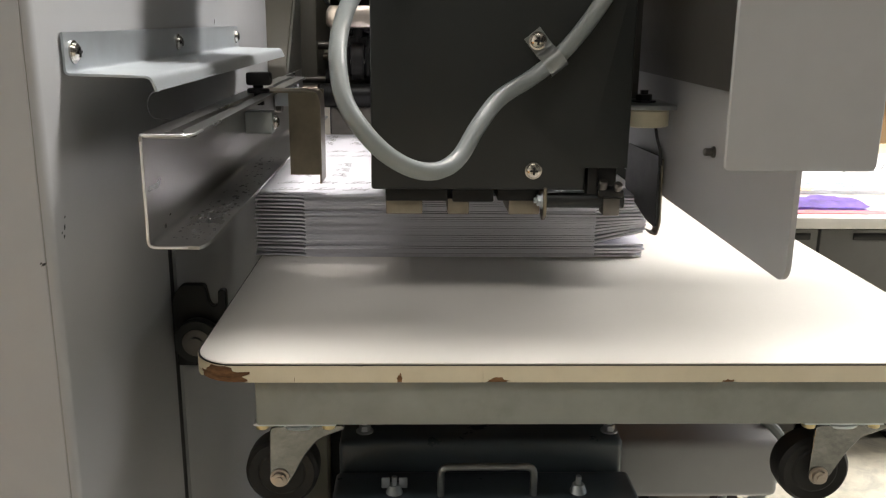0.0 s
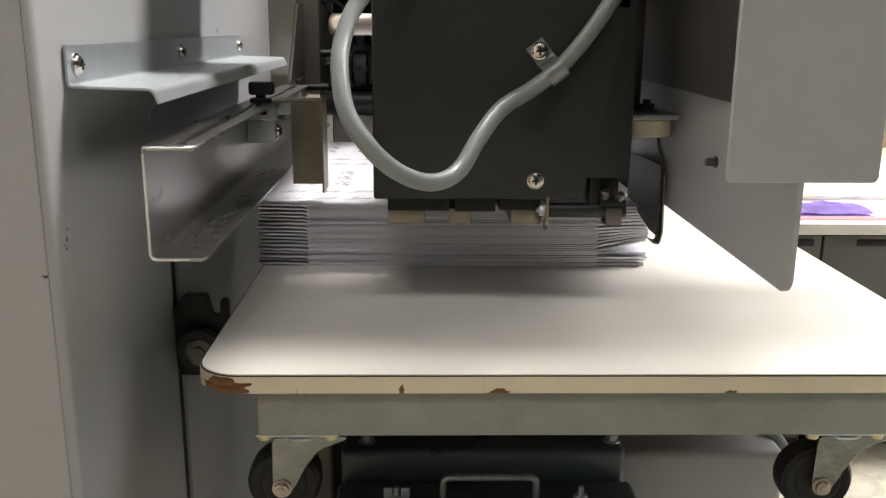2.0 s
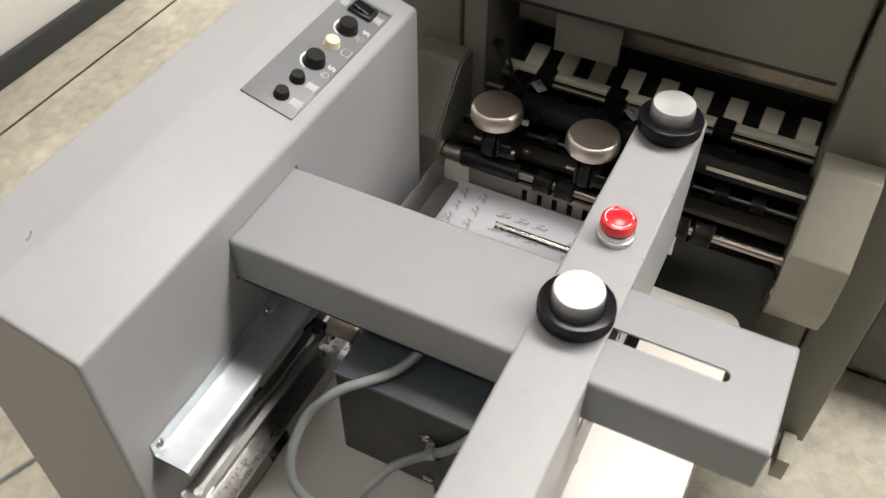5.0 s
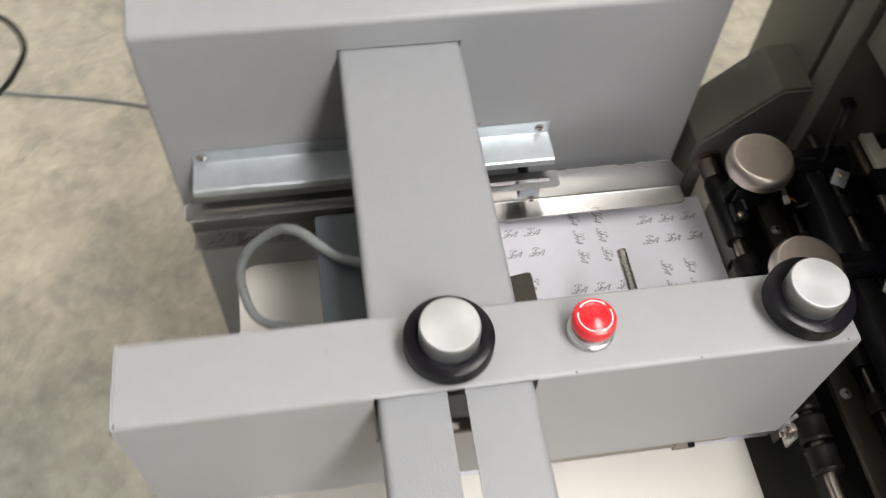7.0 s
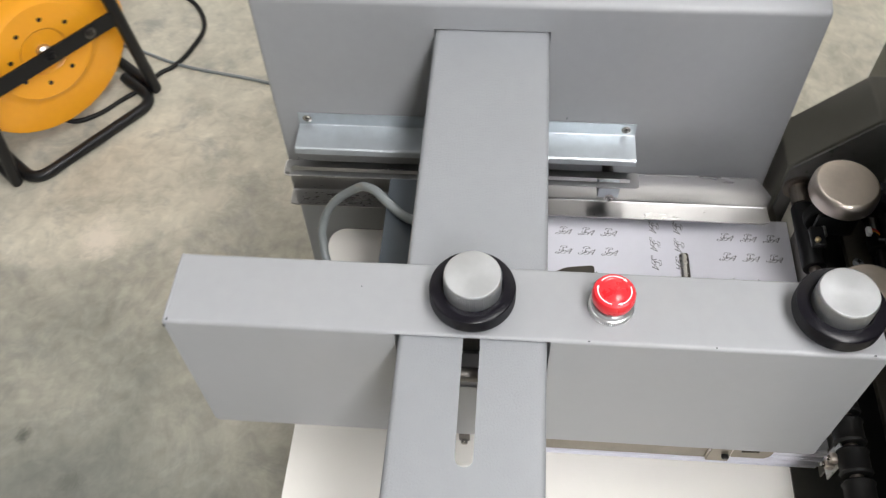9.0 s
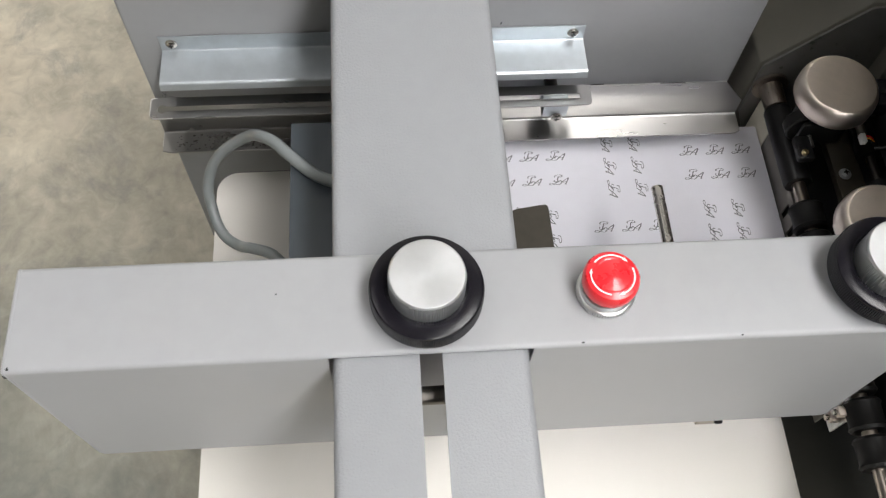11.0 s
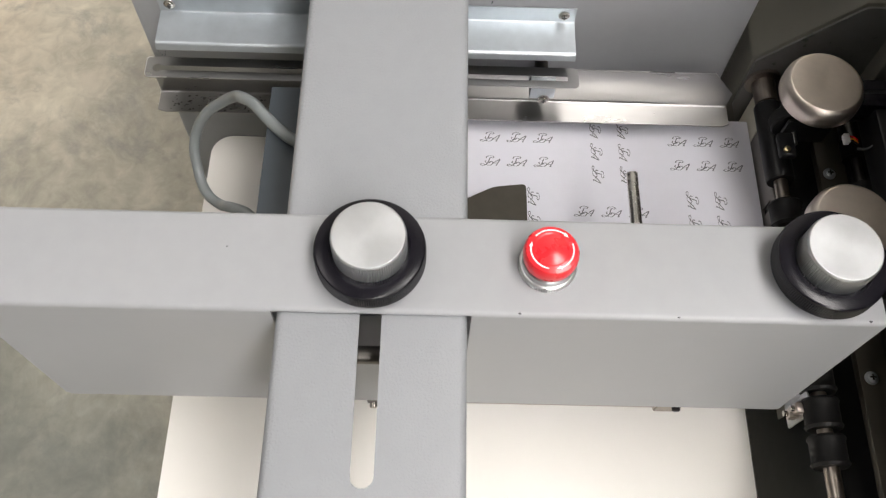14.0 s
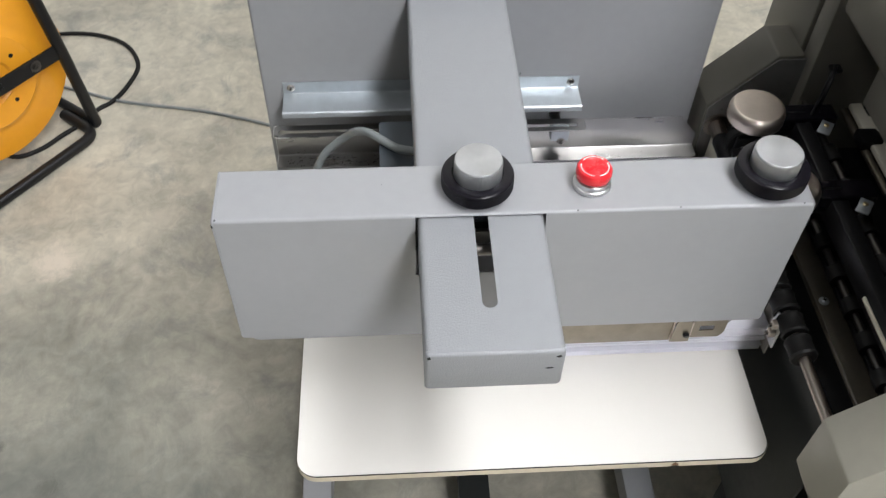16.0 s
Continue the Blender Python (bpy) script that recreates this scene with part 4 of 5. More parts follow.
part("board_core", prism(bmesh.new(), rounded_rect(DX0 + 0.0012, DX1 - 0.0012, DY0 + 0.0012, DY1 - 0.0012, 0.027), "z", DZ - 0.0127, DZ - 0.0012), CHIP, dolly, "bare brown particle board core")
part("laminate_top", prism(bmesh.new(), rounded_rect(DX0 + 0.0017, DX1 - 0.0017, DY0 + 0.0006, DY1 - 0.0017, 0.0265), "z", DZ - 0.0008, DZ), LAMINATE, dolly, "cream laminate top")
part("dark_seam", prism(bmesh.new(), rounded_rect(DX0 + 0.0004, DX1 - 0.0004, DY0 + 0.0003, DY1 - 0.0004, 0.0277), "z", DZ - 0.0018, DZ - 0.0009), BLACK, dolly, "dark seam under the laminate")
band_o, band_i = rounded_rect(DX0, DX1, DY0, DY1, 0.028, 10), rounded_rect(DX0 + 0.001, DX1 - 0.001, DY0 + 0.001, DY1 - 0.001, 0.027, 10)
bm = bmesh.new()
rings = [[bm.verts.new((*p, z)) for p in ring] for ring, z in ((band_o, DZ - 0.0125), (band_o, DZ - 0.0017), (band_i, DZ - 0.0017), (band_i, DZ - 0.0125))]
for a, b in zip(rings, rings[1:] + rings[:1]):
    for i in range(len(a)):
        j = (i + 1) % len(a)
        bm.faces.new((a[i], a[j], b[j], b[i]))
bmesh.ops.recalc_face_normals(bm, faces=bm.faces)
edgeband = part("edge_band", bm, EDGE, dolly, "chipped cream edge band")


def chip(x0, x1, z0, z1, depth=0.02):
    """An irregular bite out of the front edge band."""
    pts = []
    for k in range(26):
        a = k * math.tau / 26
        q = 0.62 + 0.5 * random.random()
        pts.append(((x0 + x1) / 2 + (x1 - x0) / 2 * q * math.cos(a), (z0 + z1) / 2 + (z1 - z0) / 2 * q * math.sin(a)))
    return prism(bmesh.new(), pts, "y", DY0 - 0.004, DY0 + depth)


cut(edgeband, chip(0.050, 0.086, DZ - 0.0155, DZ - 0.0022), box(bmesh.new(), 0.040, 0.064, DY0 - 0.005, DY0 + 0.012, DZ - 0.013, DZ - 0.0072), chip(0.175, 0.179, DZ - 0.014, DZ - 0.0065), chip(0.2285, 0.2455, DZ - 0.0150, DZ - 0.0088),
    chip(0.376, 0.386, DZ - 0.0145, DZ - 0.0105), chip(0.150, 0.156, DZ - 0.0022, DZ - 0.0008), chip(0.112, 0.1125, DZ - 0.013, DZ - 0.009),
    prism(bmesh.new(), [(0.551, DZ - 0.02), (0.551, DZ - 0.008), (0.555, DZ - 0.001), (0.560, DZ - 0.006), (0.564, DZ - 0.02)], "x", DX1 - 0.002, DX1 + 0.01),
    box(bmesh.new(), 0.2276, 0.2282, DY0 - 0.01, DY0 + 0.0009, DZ - 0.02, DZ))
# frame of square tube under the board
part("front_beam", rbox(0.087, 0.53, 0.062, 0.092, 0.590, 0.6203, 0.0015), FRAMEPAINT, dolly)
part("back_beam", rbox(0.087, 0.53, 0.65, 0.68, 0.590, 0.6203, 0.0015), FRAMEPAINT, dolly)
for x in (0.087, 0.50):
    part("side_beam", rbox(x, x + 0.03, 0.092, 0.65, 0.590, 0.6203, 0.0015), FRAMEPAINT, dolly)
part("end_cap", rbox(0.53, 0.534, 0.0615, 0.0925, 0.5895, 0.6205, 0.001), BLACK, dolly)
part("end_bolt", lathe(bmesh.new(), [(0.005, 0), (0.005, 0.004), (0.003, 0.005), (0.003, 0.009)], (0.534, 0.077, 0.613), Matrix.Rotation(radians(90), 3, "Y"), 14), BLACK, dolly)


def caster(x, y, turn):
    """A swivel caster: plate, fork, black wheel and axle bolt; its fork trails towards +x before the turn."""
    m = pose(x, y, 0.590, 0, 0, turn)
    pl = part("caster", rbox(-0.026, 0.026, -0.019, 0.019, -0.0022, 0.0, 0.0008), ZINC, dolly, "zinc swivel caster with a black wheel")
    side = [(-0.0165, -0.004), (0.030, -0.003), (0.031, -0.0058), (0.014, -0.0125), (0.005, -0.024), (-0.0015, -0.037), (-0.0065, -0.0455), (-0.0125, -0.0465), (-0.0175, -0.041)]
    for sy in (-0.0145, 0.0145):
        part("fork_cheek", soften(prism(bmesh.new(), fillet(side, 0.004, 3, True), "y", sy - 0.001, sy + 0.001), 0.0005, 1, 60), CASTER, pl)
    part("swivel", lathe(bmesh.new(), [(0.017, -0.006), (0.018, -0.004), (0.015, -0.0022)], (0.002, 0, 0), None, 24), ZINC, pl)
    wh = part("wheel", lathe(bmesh.new(), [(0.005, -0.0105), (0.014, -0.0105), (0.0155, -0.0095), (0.021, -0.0105), (0.0235, -0.0075), (0.0240, 0), (0.0235, 0.0075), (0.021, 0.0105), (0.0155, 0.0095), (0.014, 0.0105), (0.005, 0.0105)], (-0.0108, 0, -0.0395), Matrix.Rotation(radians(90), 3, "X"), 40), RUBBER, pl, "black rubber wheel")
    for s in (-1, 1):
        part("axle_bolt", lathe(bmesh.new(), [(0.0062, 0), (0.0062, 0.001), (0.0048, 0.0012), (0.0046, 0.0038), (0.0026, 0.0041), (0.0026, 0.0052), (0, 0.0054)], (-0.0112, s * 0.0155, -0.0395), Matrix.Rotation(radians(90 if s < 0 else -90), 3, "X"), 16), SHAFT, wh)
    for bx in (-0.021, 0.021):
        for by in (-0.014, 0.014):
            part("plate_bolt", lathe(bmesh.new(), [(0.0042, -0.005), (0.0045, -0.003), (0.0045, -0.0022)], (bx, by, 0), None, 12), GOLDEN, pl)
    # the pieces were drawn round the origin
    pl.matrix_parent_inverse = Matrix()
    pl.matrix_basis = Matrix.Translation(-dolly.location) @ m
    return pl


for x, y in ((0.1105, 0.084), (0.4615, 0.084), (0.1105, 0.655), (0.4615, 0.655)):
    caster(x, y, 0)

# ---- lift fork with its dark cover under the dolly ----
lift = thing("lift_carriage", (0.25, 0.3, 0.45), "dark steel lift carriage with a chrome handle under the dolly", "machine part")
part("cover", soften(box(bmesh.new(), 0.131, 0.338, 0.135, 0.30, 0.50, 0.5425), 0.005, 3), LIFTPAINT, lift, "dark blue-grey cover")
part("lower_cover", soften(box(bmesh.new(), 0.129, 0.342, 0.05, 0.1345, 0.44, 0.519), 0.004, 3), LIFTPAINT, lift)
part("handle", tube(bmesh.new(), fillet([Vector((0.204, 0.1, 0.517)), Vector((0.204, 0.1, 0.5405)), Vector((0.268, 0.1, 0.5405)), Vector((0.268, 0.1, 0.517))], 0.006, 4), 0.0026, 12), CLIPSTEEL, lift, "dull chrome bow handle")
for x in (0.149, 0.330):
    hex_bolt("bolt", (x, 0.15, 0.5425), (0, 0, 1), 0.0042, 0.0055, lift)
for x in (0.172, 0.3):
    wn = part("wing_nut", lathe(bmesh.new(), [(0.006, 0), (0.004, 0.006), (0.002, 0.006), (0.002, 0.012)], (x, 0.104, 0.519), None, 14), ZINC, lift, "zinc wing nut")
    if x < 0.2:
        for s in (-1, 1):
            part("wing", rbox(x + s * 0.006 - 0.003, x + s * 0.006 + 0.003, 0.103, 0.105, 0.5225, 0.5305, 0.0008), ZINC, wn)
part("side_cover", soften(box(bmesh.new(), 0.338, 0.472, 0.17, 0.62, 0.474, 0.5225), 0.006, 3), PAINT, lift, "light grey side cover")
part("fork_arm", rbox(0.14, 0.17, 0.16, 0.66, 0.5427, 0.5895, 0.002), CHARCOAL, lift)
part("fork_arm", rbox(0.30, 0.33, 0.16, 0.66, 0.5427, 0.5895, 0.002), CHARCOAL, lift)
part("bushing", lathe(bmesh.new(), [(0.012, 0), (0.014, 0.003), (0.014, 0.016), (0.012, 0.018)], (0.428, 0.3, 0.452), Matrix.Rotation(radians(90), 3, "X"), 20), IVORY, lift)
part("cable", tube(bmesh.new(), smooth_line([(0.466, 0.2, 0.528), (0.479, 0.195, 0.515), (0.485, 0.2, 0.49), (0.475, 0.205, 0.46), (0.455, 0.21, 0.44), (0.42, 0.22, 0.43), (0.36, 0.24, 0.42), (0.3, 0.26, 0.40)]), 0.0045, 10), CABLE, lift, "grey cable")
part("column", rbox(0.2, 0.26, 0.30, 0.40, 0.012, 0.50, 0.004), CHARCOAL, lift)
base = thing("feeder_base_frame", (0.2, 0.33, 0), "blue-grey steel floor frame of the feeder", "machine part")
for y in (0.0, 0.62):
    part("floor_leg", rbox(-0.01, 0.42, y, y + 0.055, 0.04, 0.1, 0.003), PAINT, base)
    for x in (0.03, 0.39):
        part("foot", lathe(bmesh.new(), [(0.02, 0), (0.02, 0.006), (0.007, 0.01), (0.007, 0.042)], (x, y + 0.0275, 0), None, 18), RUBBER, base)
part("cross_member", rbox(-0.008, 0.40, 0.30, 0.36, 0.045, 0.085, 0.003), CHARCOAL, base)

# ---- paper stack ----
SX0, SX1, SY0, SY1 = 0.046, 0.388, 0.308, 0.714
stack = thing("paper_stack", (0.217, 0.5, DZ), "stack of folded white printed sheets on the board", "paper stack")
LAYERS, TH = 17, 0.0033


def signature(i):
    """One folded sheet: thick in the middle, its two thin side flaps springing apart."""
    z0 = DZ + i * TH + 0.0001
    bm = bmesh.new()
    jx, jy = (random.random() - 0.5) * 0.003, (random.random() - 0.5) * 0.0035
    xs = [(SX0 + jx, 1), (SX0 + 0.02 + jx, 1), (SX0 + 0.040 + jx * 0.2, 1), (SX0 + 0.042 + jx * 0.2, 0), (0.217, 0), (0.3435, 0), (0.3455, 2), (0.367, 2), (SX1 + jx, 2)]
    droop = max(0, (i - 4)) / (LAYERS - 5)
    rows = []
    for x, fl in xs:
        lift_z = 0.0
        if fl == 1:
            f = (SX0 + 0.042 - x) / 0.042
            lift_z = 0.0012 * f * random.uniform(0.2, 1.0)
        if fl == 2 and i > 3:
            f = (x - 0.345) / 0.043
            lift_z = 0.004 * f * (1 - droop) + 0.003 * math.sin(f * 3.0) * (0.6 - droop)
            if i < 9:
                lift_z += 0.010 * f * f * (9 - i) / 9
        t = TH * 0.44 if fl == 0 else TH * (0.42 if fl == 1 else 0.55)
        a = z0 + (0 if fl == 0 else TH * 0.2) + lift_z
        rows.append([bm.verts.new(q) for q in ((x, SY0 + jy, a), (x, SY0 + jy, a + t), (x, SY1 + jy, a + t), (x, SY1 + jy, a))])
    for p, q in zip(rows, rows[1:]):
        for j in range(4):
            bm.faces.new((p[j], q[j], q[(j + 1) % 4], p[(j + 1) % 4]))
    bm.faces.new(rows[0]), bm.faces.new(rows[-1])
    ky = (random.random() - 0.5) * 0.003
    box(bm, SX0 + 0.043, 0.3445, SY0 + jy + ky, SY1 + jy + ky, z0 + TH * 0.5, z0 + TH * 0.93)
    bmesh.ops.recalc_face_normals(bm, faces=bm.faces)
    return bm


for i in range(LAYERS):
    part("sheet", signature(i), PAPER, stack, smooth=False)
part("top_sheet", box(bmesh.new(), SX0 + 0.001, SX1 - 0.003, SY0, SY1, DZ + LAYERS * TH + 0.0001, DZ + LAYERS * TH + 0.0005), PAPER, stack, smooth=False)
TOPZ = DZ + LAYERS * TH + 0.0007
# ornament repeated in blocks of two by three on the top sheet
orn = bmesh.new()
strokes = [[(-4.4, 3.4), (-4.0, 5.6), (-0.6, 6.9), (3.6, 6.5), (5.2, 5.0), (3.4, 3.9), (0.6, 4.4), (-0.6, 2.2), (-1.8, -1.4), (-3.9, -4.6), (-7.3, -6.9), (-10.5, -7.1), (-11.9, -5.7), (-10.1, -4.6), (-6.4, -5.5), (-2.3, -6.9), (0.9, -6.6)],
           [(0.9, -6.6), (4.1, -3.4), (8.2, -0.2), (12.6, 2.5)],
           [(12.6, 2.5), (10.3, -2.3), (7.5, -6.6), (9.4, -6.2)],
           [(-1.4, -2.7), (1.8, -1.1), (5.0, -3.7), (9.1, -3.0)],
           [(-5.0, 0.0), (-5.9, -2.3), (-2.7, -3.7), (0.9, -2.3)]]
strokes = [[(x * 0.00095, y * 0.00095) for x, y in st] for st in strokes]
for st in strokes:
    ln = smooth_line([(x, y, 0) for x, y in st], 4)
    for i, (p, q) in enumerate(zip(ln, ln[1:])):
        d = (q - p).normalized()
        nrm = Vector((-d.y, d.x, 0)) * (0.0002 + 0.00038 * abs(d.y))
        orn.faces.new([orn.verts.new(v) for v in (p + nrm, p - nrm, q - nrm, q + nrm)])
first = part("ornament", orn, INK, stack, "small grey script flourish", False)
blocks = [(0.078, 0.402, 90, 3, 2), (0.064, 0.5285, 0, 2, 3), (0.0775, 0.6255, 90, 3, 2), (0.158, 0.419, 0, 2, 3), (0.176, 0.509, 90, 3, 2), (0.158, 0.636, 0, 2, 3), (0.07, 0.33, 0, 2, 3), (0.17, 0.335, 90, 2, 2), (0.28, 0.42, 90, 3, 2), (0.275, 0.53, 0, 2, 3), (0.28, 0.625, 90, 3, 2)]
spots = []
for bx, by, turn, ny, nx in blocks:
    for a in range(ny):
        for b in range(nx):
            spots.append((bx + b * (0.0335 if turn else 0.0312), by + a * (0.0315 if turn else 0.033), turn))
for k, (x, y, turn) in enumerate(spots):
    m = pose(x, y, TOPZ, 0, 0, turn)
    if k == 0:
        first.matrix_basis = m
    else:
        c = new("ornament", first.data)
        c.parent, c.matrix_parent_inverse, c.matrix_basis = stack, first.matrix_parent_inverse, m

# ---- folding machine behind the feeder ----
machine = thing("folding_machine", (0.3, 1.2, 0), "large olive grey paper folding machine with rollers and knobs", "machine")


def upright(name, x0, x1, y0, y1, z0, z1, label=""):
    return part(name, rbox(x0, x1, y0, y1, z0, z1, 0.004), OLIVE, machine, label)


upright("left_column", -0.14, 0.0, 0.824, 1.55, 0.05, 1.55)
upright("left_inner_column", 0.004, 0.045, 0.828, 1.55, 0.05, 1.55)
upright("right_column", 0.576, 0.664, 0.824, 1.55, 0.862, 1.55)
upright("right_outer_panel", 0.667, 0.748, 0.82, 1.55, 0.853, 1.55)
upright("right_lower_panel", 0.667, 0.748, 0.822, 1.55, 0.2, 0.85)
upright("right_lower_column", 0.576, 0.664, 0.826, 1.55, 0.05, 0.859)
hood = part("hood", rbox(0.052, 0.568, 0.832, 1.5, 0.975, 1.55, 0.006), OLIVE, machine, "olive grey hood over the rollers")
part("lip", rbox(0.06, 0.56, 0.845, 0.95, 0.962, 0.9745, 0.002), CHARCOAL, hood)
part("back_panel", rbox(0.047, 0.574, 1.0, 1.02, 0.3, 0.974, 0.002), BLACK, machine, "black inside panel")
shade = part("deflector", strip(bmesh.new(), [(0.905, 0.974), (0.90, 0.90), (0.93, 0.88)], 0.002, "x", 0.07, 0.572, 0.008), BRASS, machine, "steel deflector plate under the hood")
part("cover_flap", rbox(0.147, 0.252, 0.86, 0.866, 0.886, 0.975, 0.001), OLIVE, machine, "olive grey cover flap")
for x in (0.09, 0.54):
    screw_head("screw", (x, 0.9015, 0.955), (0, -1, 0.05), 0.004, shade, BLACK)


def guard(x0, x1, name, mat, label):
    """Side guard with a chamfered top and an open inner face."""
    prof = [(0.695, 0.675), (0.695, 0.778), (0.784, 0.871), (0.826, 0.871), (0.826, 0.62), (0.72, 0.62)]
    return part(name, soften(prism(bmesh.new(), prof, "x", x0, x1), 0.003, 2, 20), mat, machine, label)


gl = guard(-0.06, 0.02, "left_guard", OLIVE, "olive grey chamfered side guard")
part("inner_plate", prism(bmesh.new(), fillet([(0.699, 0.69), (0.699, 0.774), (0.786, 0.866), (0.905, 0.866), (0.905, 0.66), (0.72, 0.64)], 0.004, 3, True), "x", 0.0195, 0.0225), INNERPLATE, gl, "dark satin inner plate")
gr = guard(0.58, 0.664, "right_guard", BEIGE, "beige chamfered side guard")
part("latch", rbox(0.5775, 0.5802, 0.70, 0.708, 0.684, 0.70, 0.0006), STEEL, gr)
part("ring", tube(bmesh.new(), smooth_line([(0.579, 0.72, 0.712), (0.578, 0.716, 0.702), (0.578, 0.722, 0.697), (0.579, 0.728, 0.702)]), 0.0008, 8), BLACK, gr)
# shafts and rollers
for y, z, r, mat in ((0.80, 0.755, 0.005, DARKSTEEL), (0.84, 0.80, 0.006, DARKSTEEL)):
    part("shaft", rod(bmesh.new(), (0.0226, y, z), (0.579, y, z), r, 16), mat, machine, "steel shaft")
feed = part("feed_shaft", rod(bmesh.new(), (0.024, 0.719, 0.74), (0.579, 0.719, 0.74), 0.0075, 20), SHAFT, machine, "thick steel feed shaft")
part("sleeve", lathe(bmesh.new(), [(0.008, 0), (0.0145, 0), (0.0155, 0.002), (0.0155, 0.098), (0.0145, 0.10), (0.008, 0.10)], (0.06, 0.719, 0.74), Matrix.Rotation(radians(90), 3, "Y"), 24), BLACK, feed, "black sleeve on the shaft")
part("bearing", lathe(bmesh.new(), [(0.008, 0), (0.021, 0), (0.021, 0.004), (0.0135, 0.005), (0.0128, 0.034), (0.008, 0.034)], (0.0228, 0.719, 0.74), Matrix.Rotation(radians(90), 3, "Y"), 28), SHAFT, feed, "dull steel bearing sleeve")
rollprof = [(0.008, 0), (0.0165, 0), (0.0185, 0.003), (0.017, 0.006), (0.017, 0.024), (0.0185, 0.027), (0.0165, 0.030), (0.008, 0.030)]
roll = part("roller", lathe(bmesh.new(), rollprof, (0.444, 0.719, 0.74), Matrix.Rotation(radians(90), 3, "Y"), 28), RUBBER, feed, "black rubber roller")
for dx in (-0.0365, -0.073, -0.11, -0.22, -0.256):
    again(roll, Matrix.Translation((dx, 0, 0)))
for k in range(9):
    part("roller", lathe(bmesh.new(), [(0.005, 0), (0.014, 0), (0.014, 0.022), (0.005, 0.022)], (0.06 + k * 0.056, 0.80, 0.755), Matrix.Rotation(radians(90), 3, "Y"), 20), RUBBER, machine, "black rubber roller")
for k in range(7):
    part("roller", lathe(bmesh.new(), [(0.005, 0), (0.012, 0), (0.012, 0.03), (0.005, 0.03)], (0.08 + k * 0.07, 0.84, 0.80), Matrix.Rotation(radians(90), 3, "Y"), 20), RUBBER, machine, "black rubber roller")
part("black_beam", rbox(0.088, 0.578, 0.788, 0.812, 0.792, 0.832, 0.003), BLACK, machine, "black cross beam")
rail = part("cross_rail", rbox(0.0226, 0.579, 0.763, 0.794, 0.731, 0.742, 0.001), DARKBRONZE, machine, "flat steel cross rail")
screw_head("screw", (0.385, 0.774, 0.742), (0, 0, 1), 0.0055, rail, ZINC)
screw_head("screw", (0.15, 0.774, 0.742), (0, 0, 1), 0.0055, rail, ZINC)
part("perforated_strip", rbox(0.0226, 0.579, 0.796, 0.802, 0.733, 0.745, 0.001), BLACK, machine)
part("white_strip", rbox(0.43, 0.578, 0.785, 0.793, 0.806, 0.812, 0.001), CREAM, machine, "narrow cream strip")
part("front_apron", rbox(0.024, 0.575, 0.735, 0.74, 0.30, 0.70, 0.001), CHARCOAL, machine, "dark front apron")
part("rear_floor", rbox(0.03, 0.57, 0.742, 0.99, 0.69, 0.70, 0.001), BLACK, machine)
# comb of cream teeth with black belts between them
comb = part("comb", rbox(0.026, 0.574, 0.913, 0.931, 0.787, 0.796, 0.001), CREAM, machine, "cream comb strip")
part("comb_bar", rod(bmesh.new(), (0.026, 0.908, 0.781), (0.574, 0.908, 0.781), 0.0055, 16), BRASS, comb, "round bronze bar")
tooth = part("tooth", prism(bmesh.new(), [(0.9312, 0.790), (0.976, 0.803), (0.976, 0.809), (0.9312, 0.796)], "x", 0.0754, 0.1054), CREAM, comb)
for k in range(1, 9):
    again(tooth, Matrix.Translation((k * 0.0577, 0, 0)))
belt = part("belt", prism(bmesh.new(), [(0.9312, 0.784), (0.985, 0.799), (0.985, 0.806), (0.9312, 0.791)], "x", 0.048, 0.0752), RUBBER, comb, "black belt")
for k in range(1, 10):
    again(belt, Matrix.Translation((k * 0.0577, 0, 0)))
for x in (0.123, 0.249, 0.43):
    part("comb_clamp", rbox(x - 0.016, x + 0.016, 0.898, 0.93, 0.783, 0.801, 0.003), BLACK, comb, "black clamp on the comb bar")


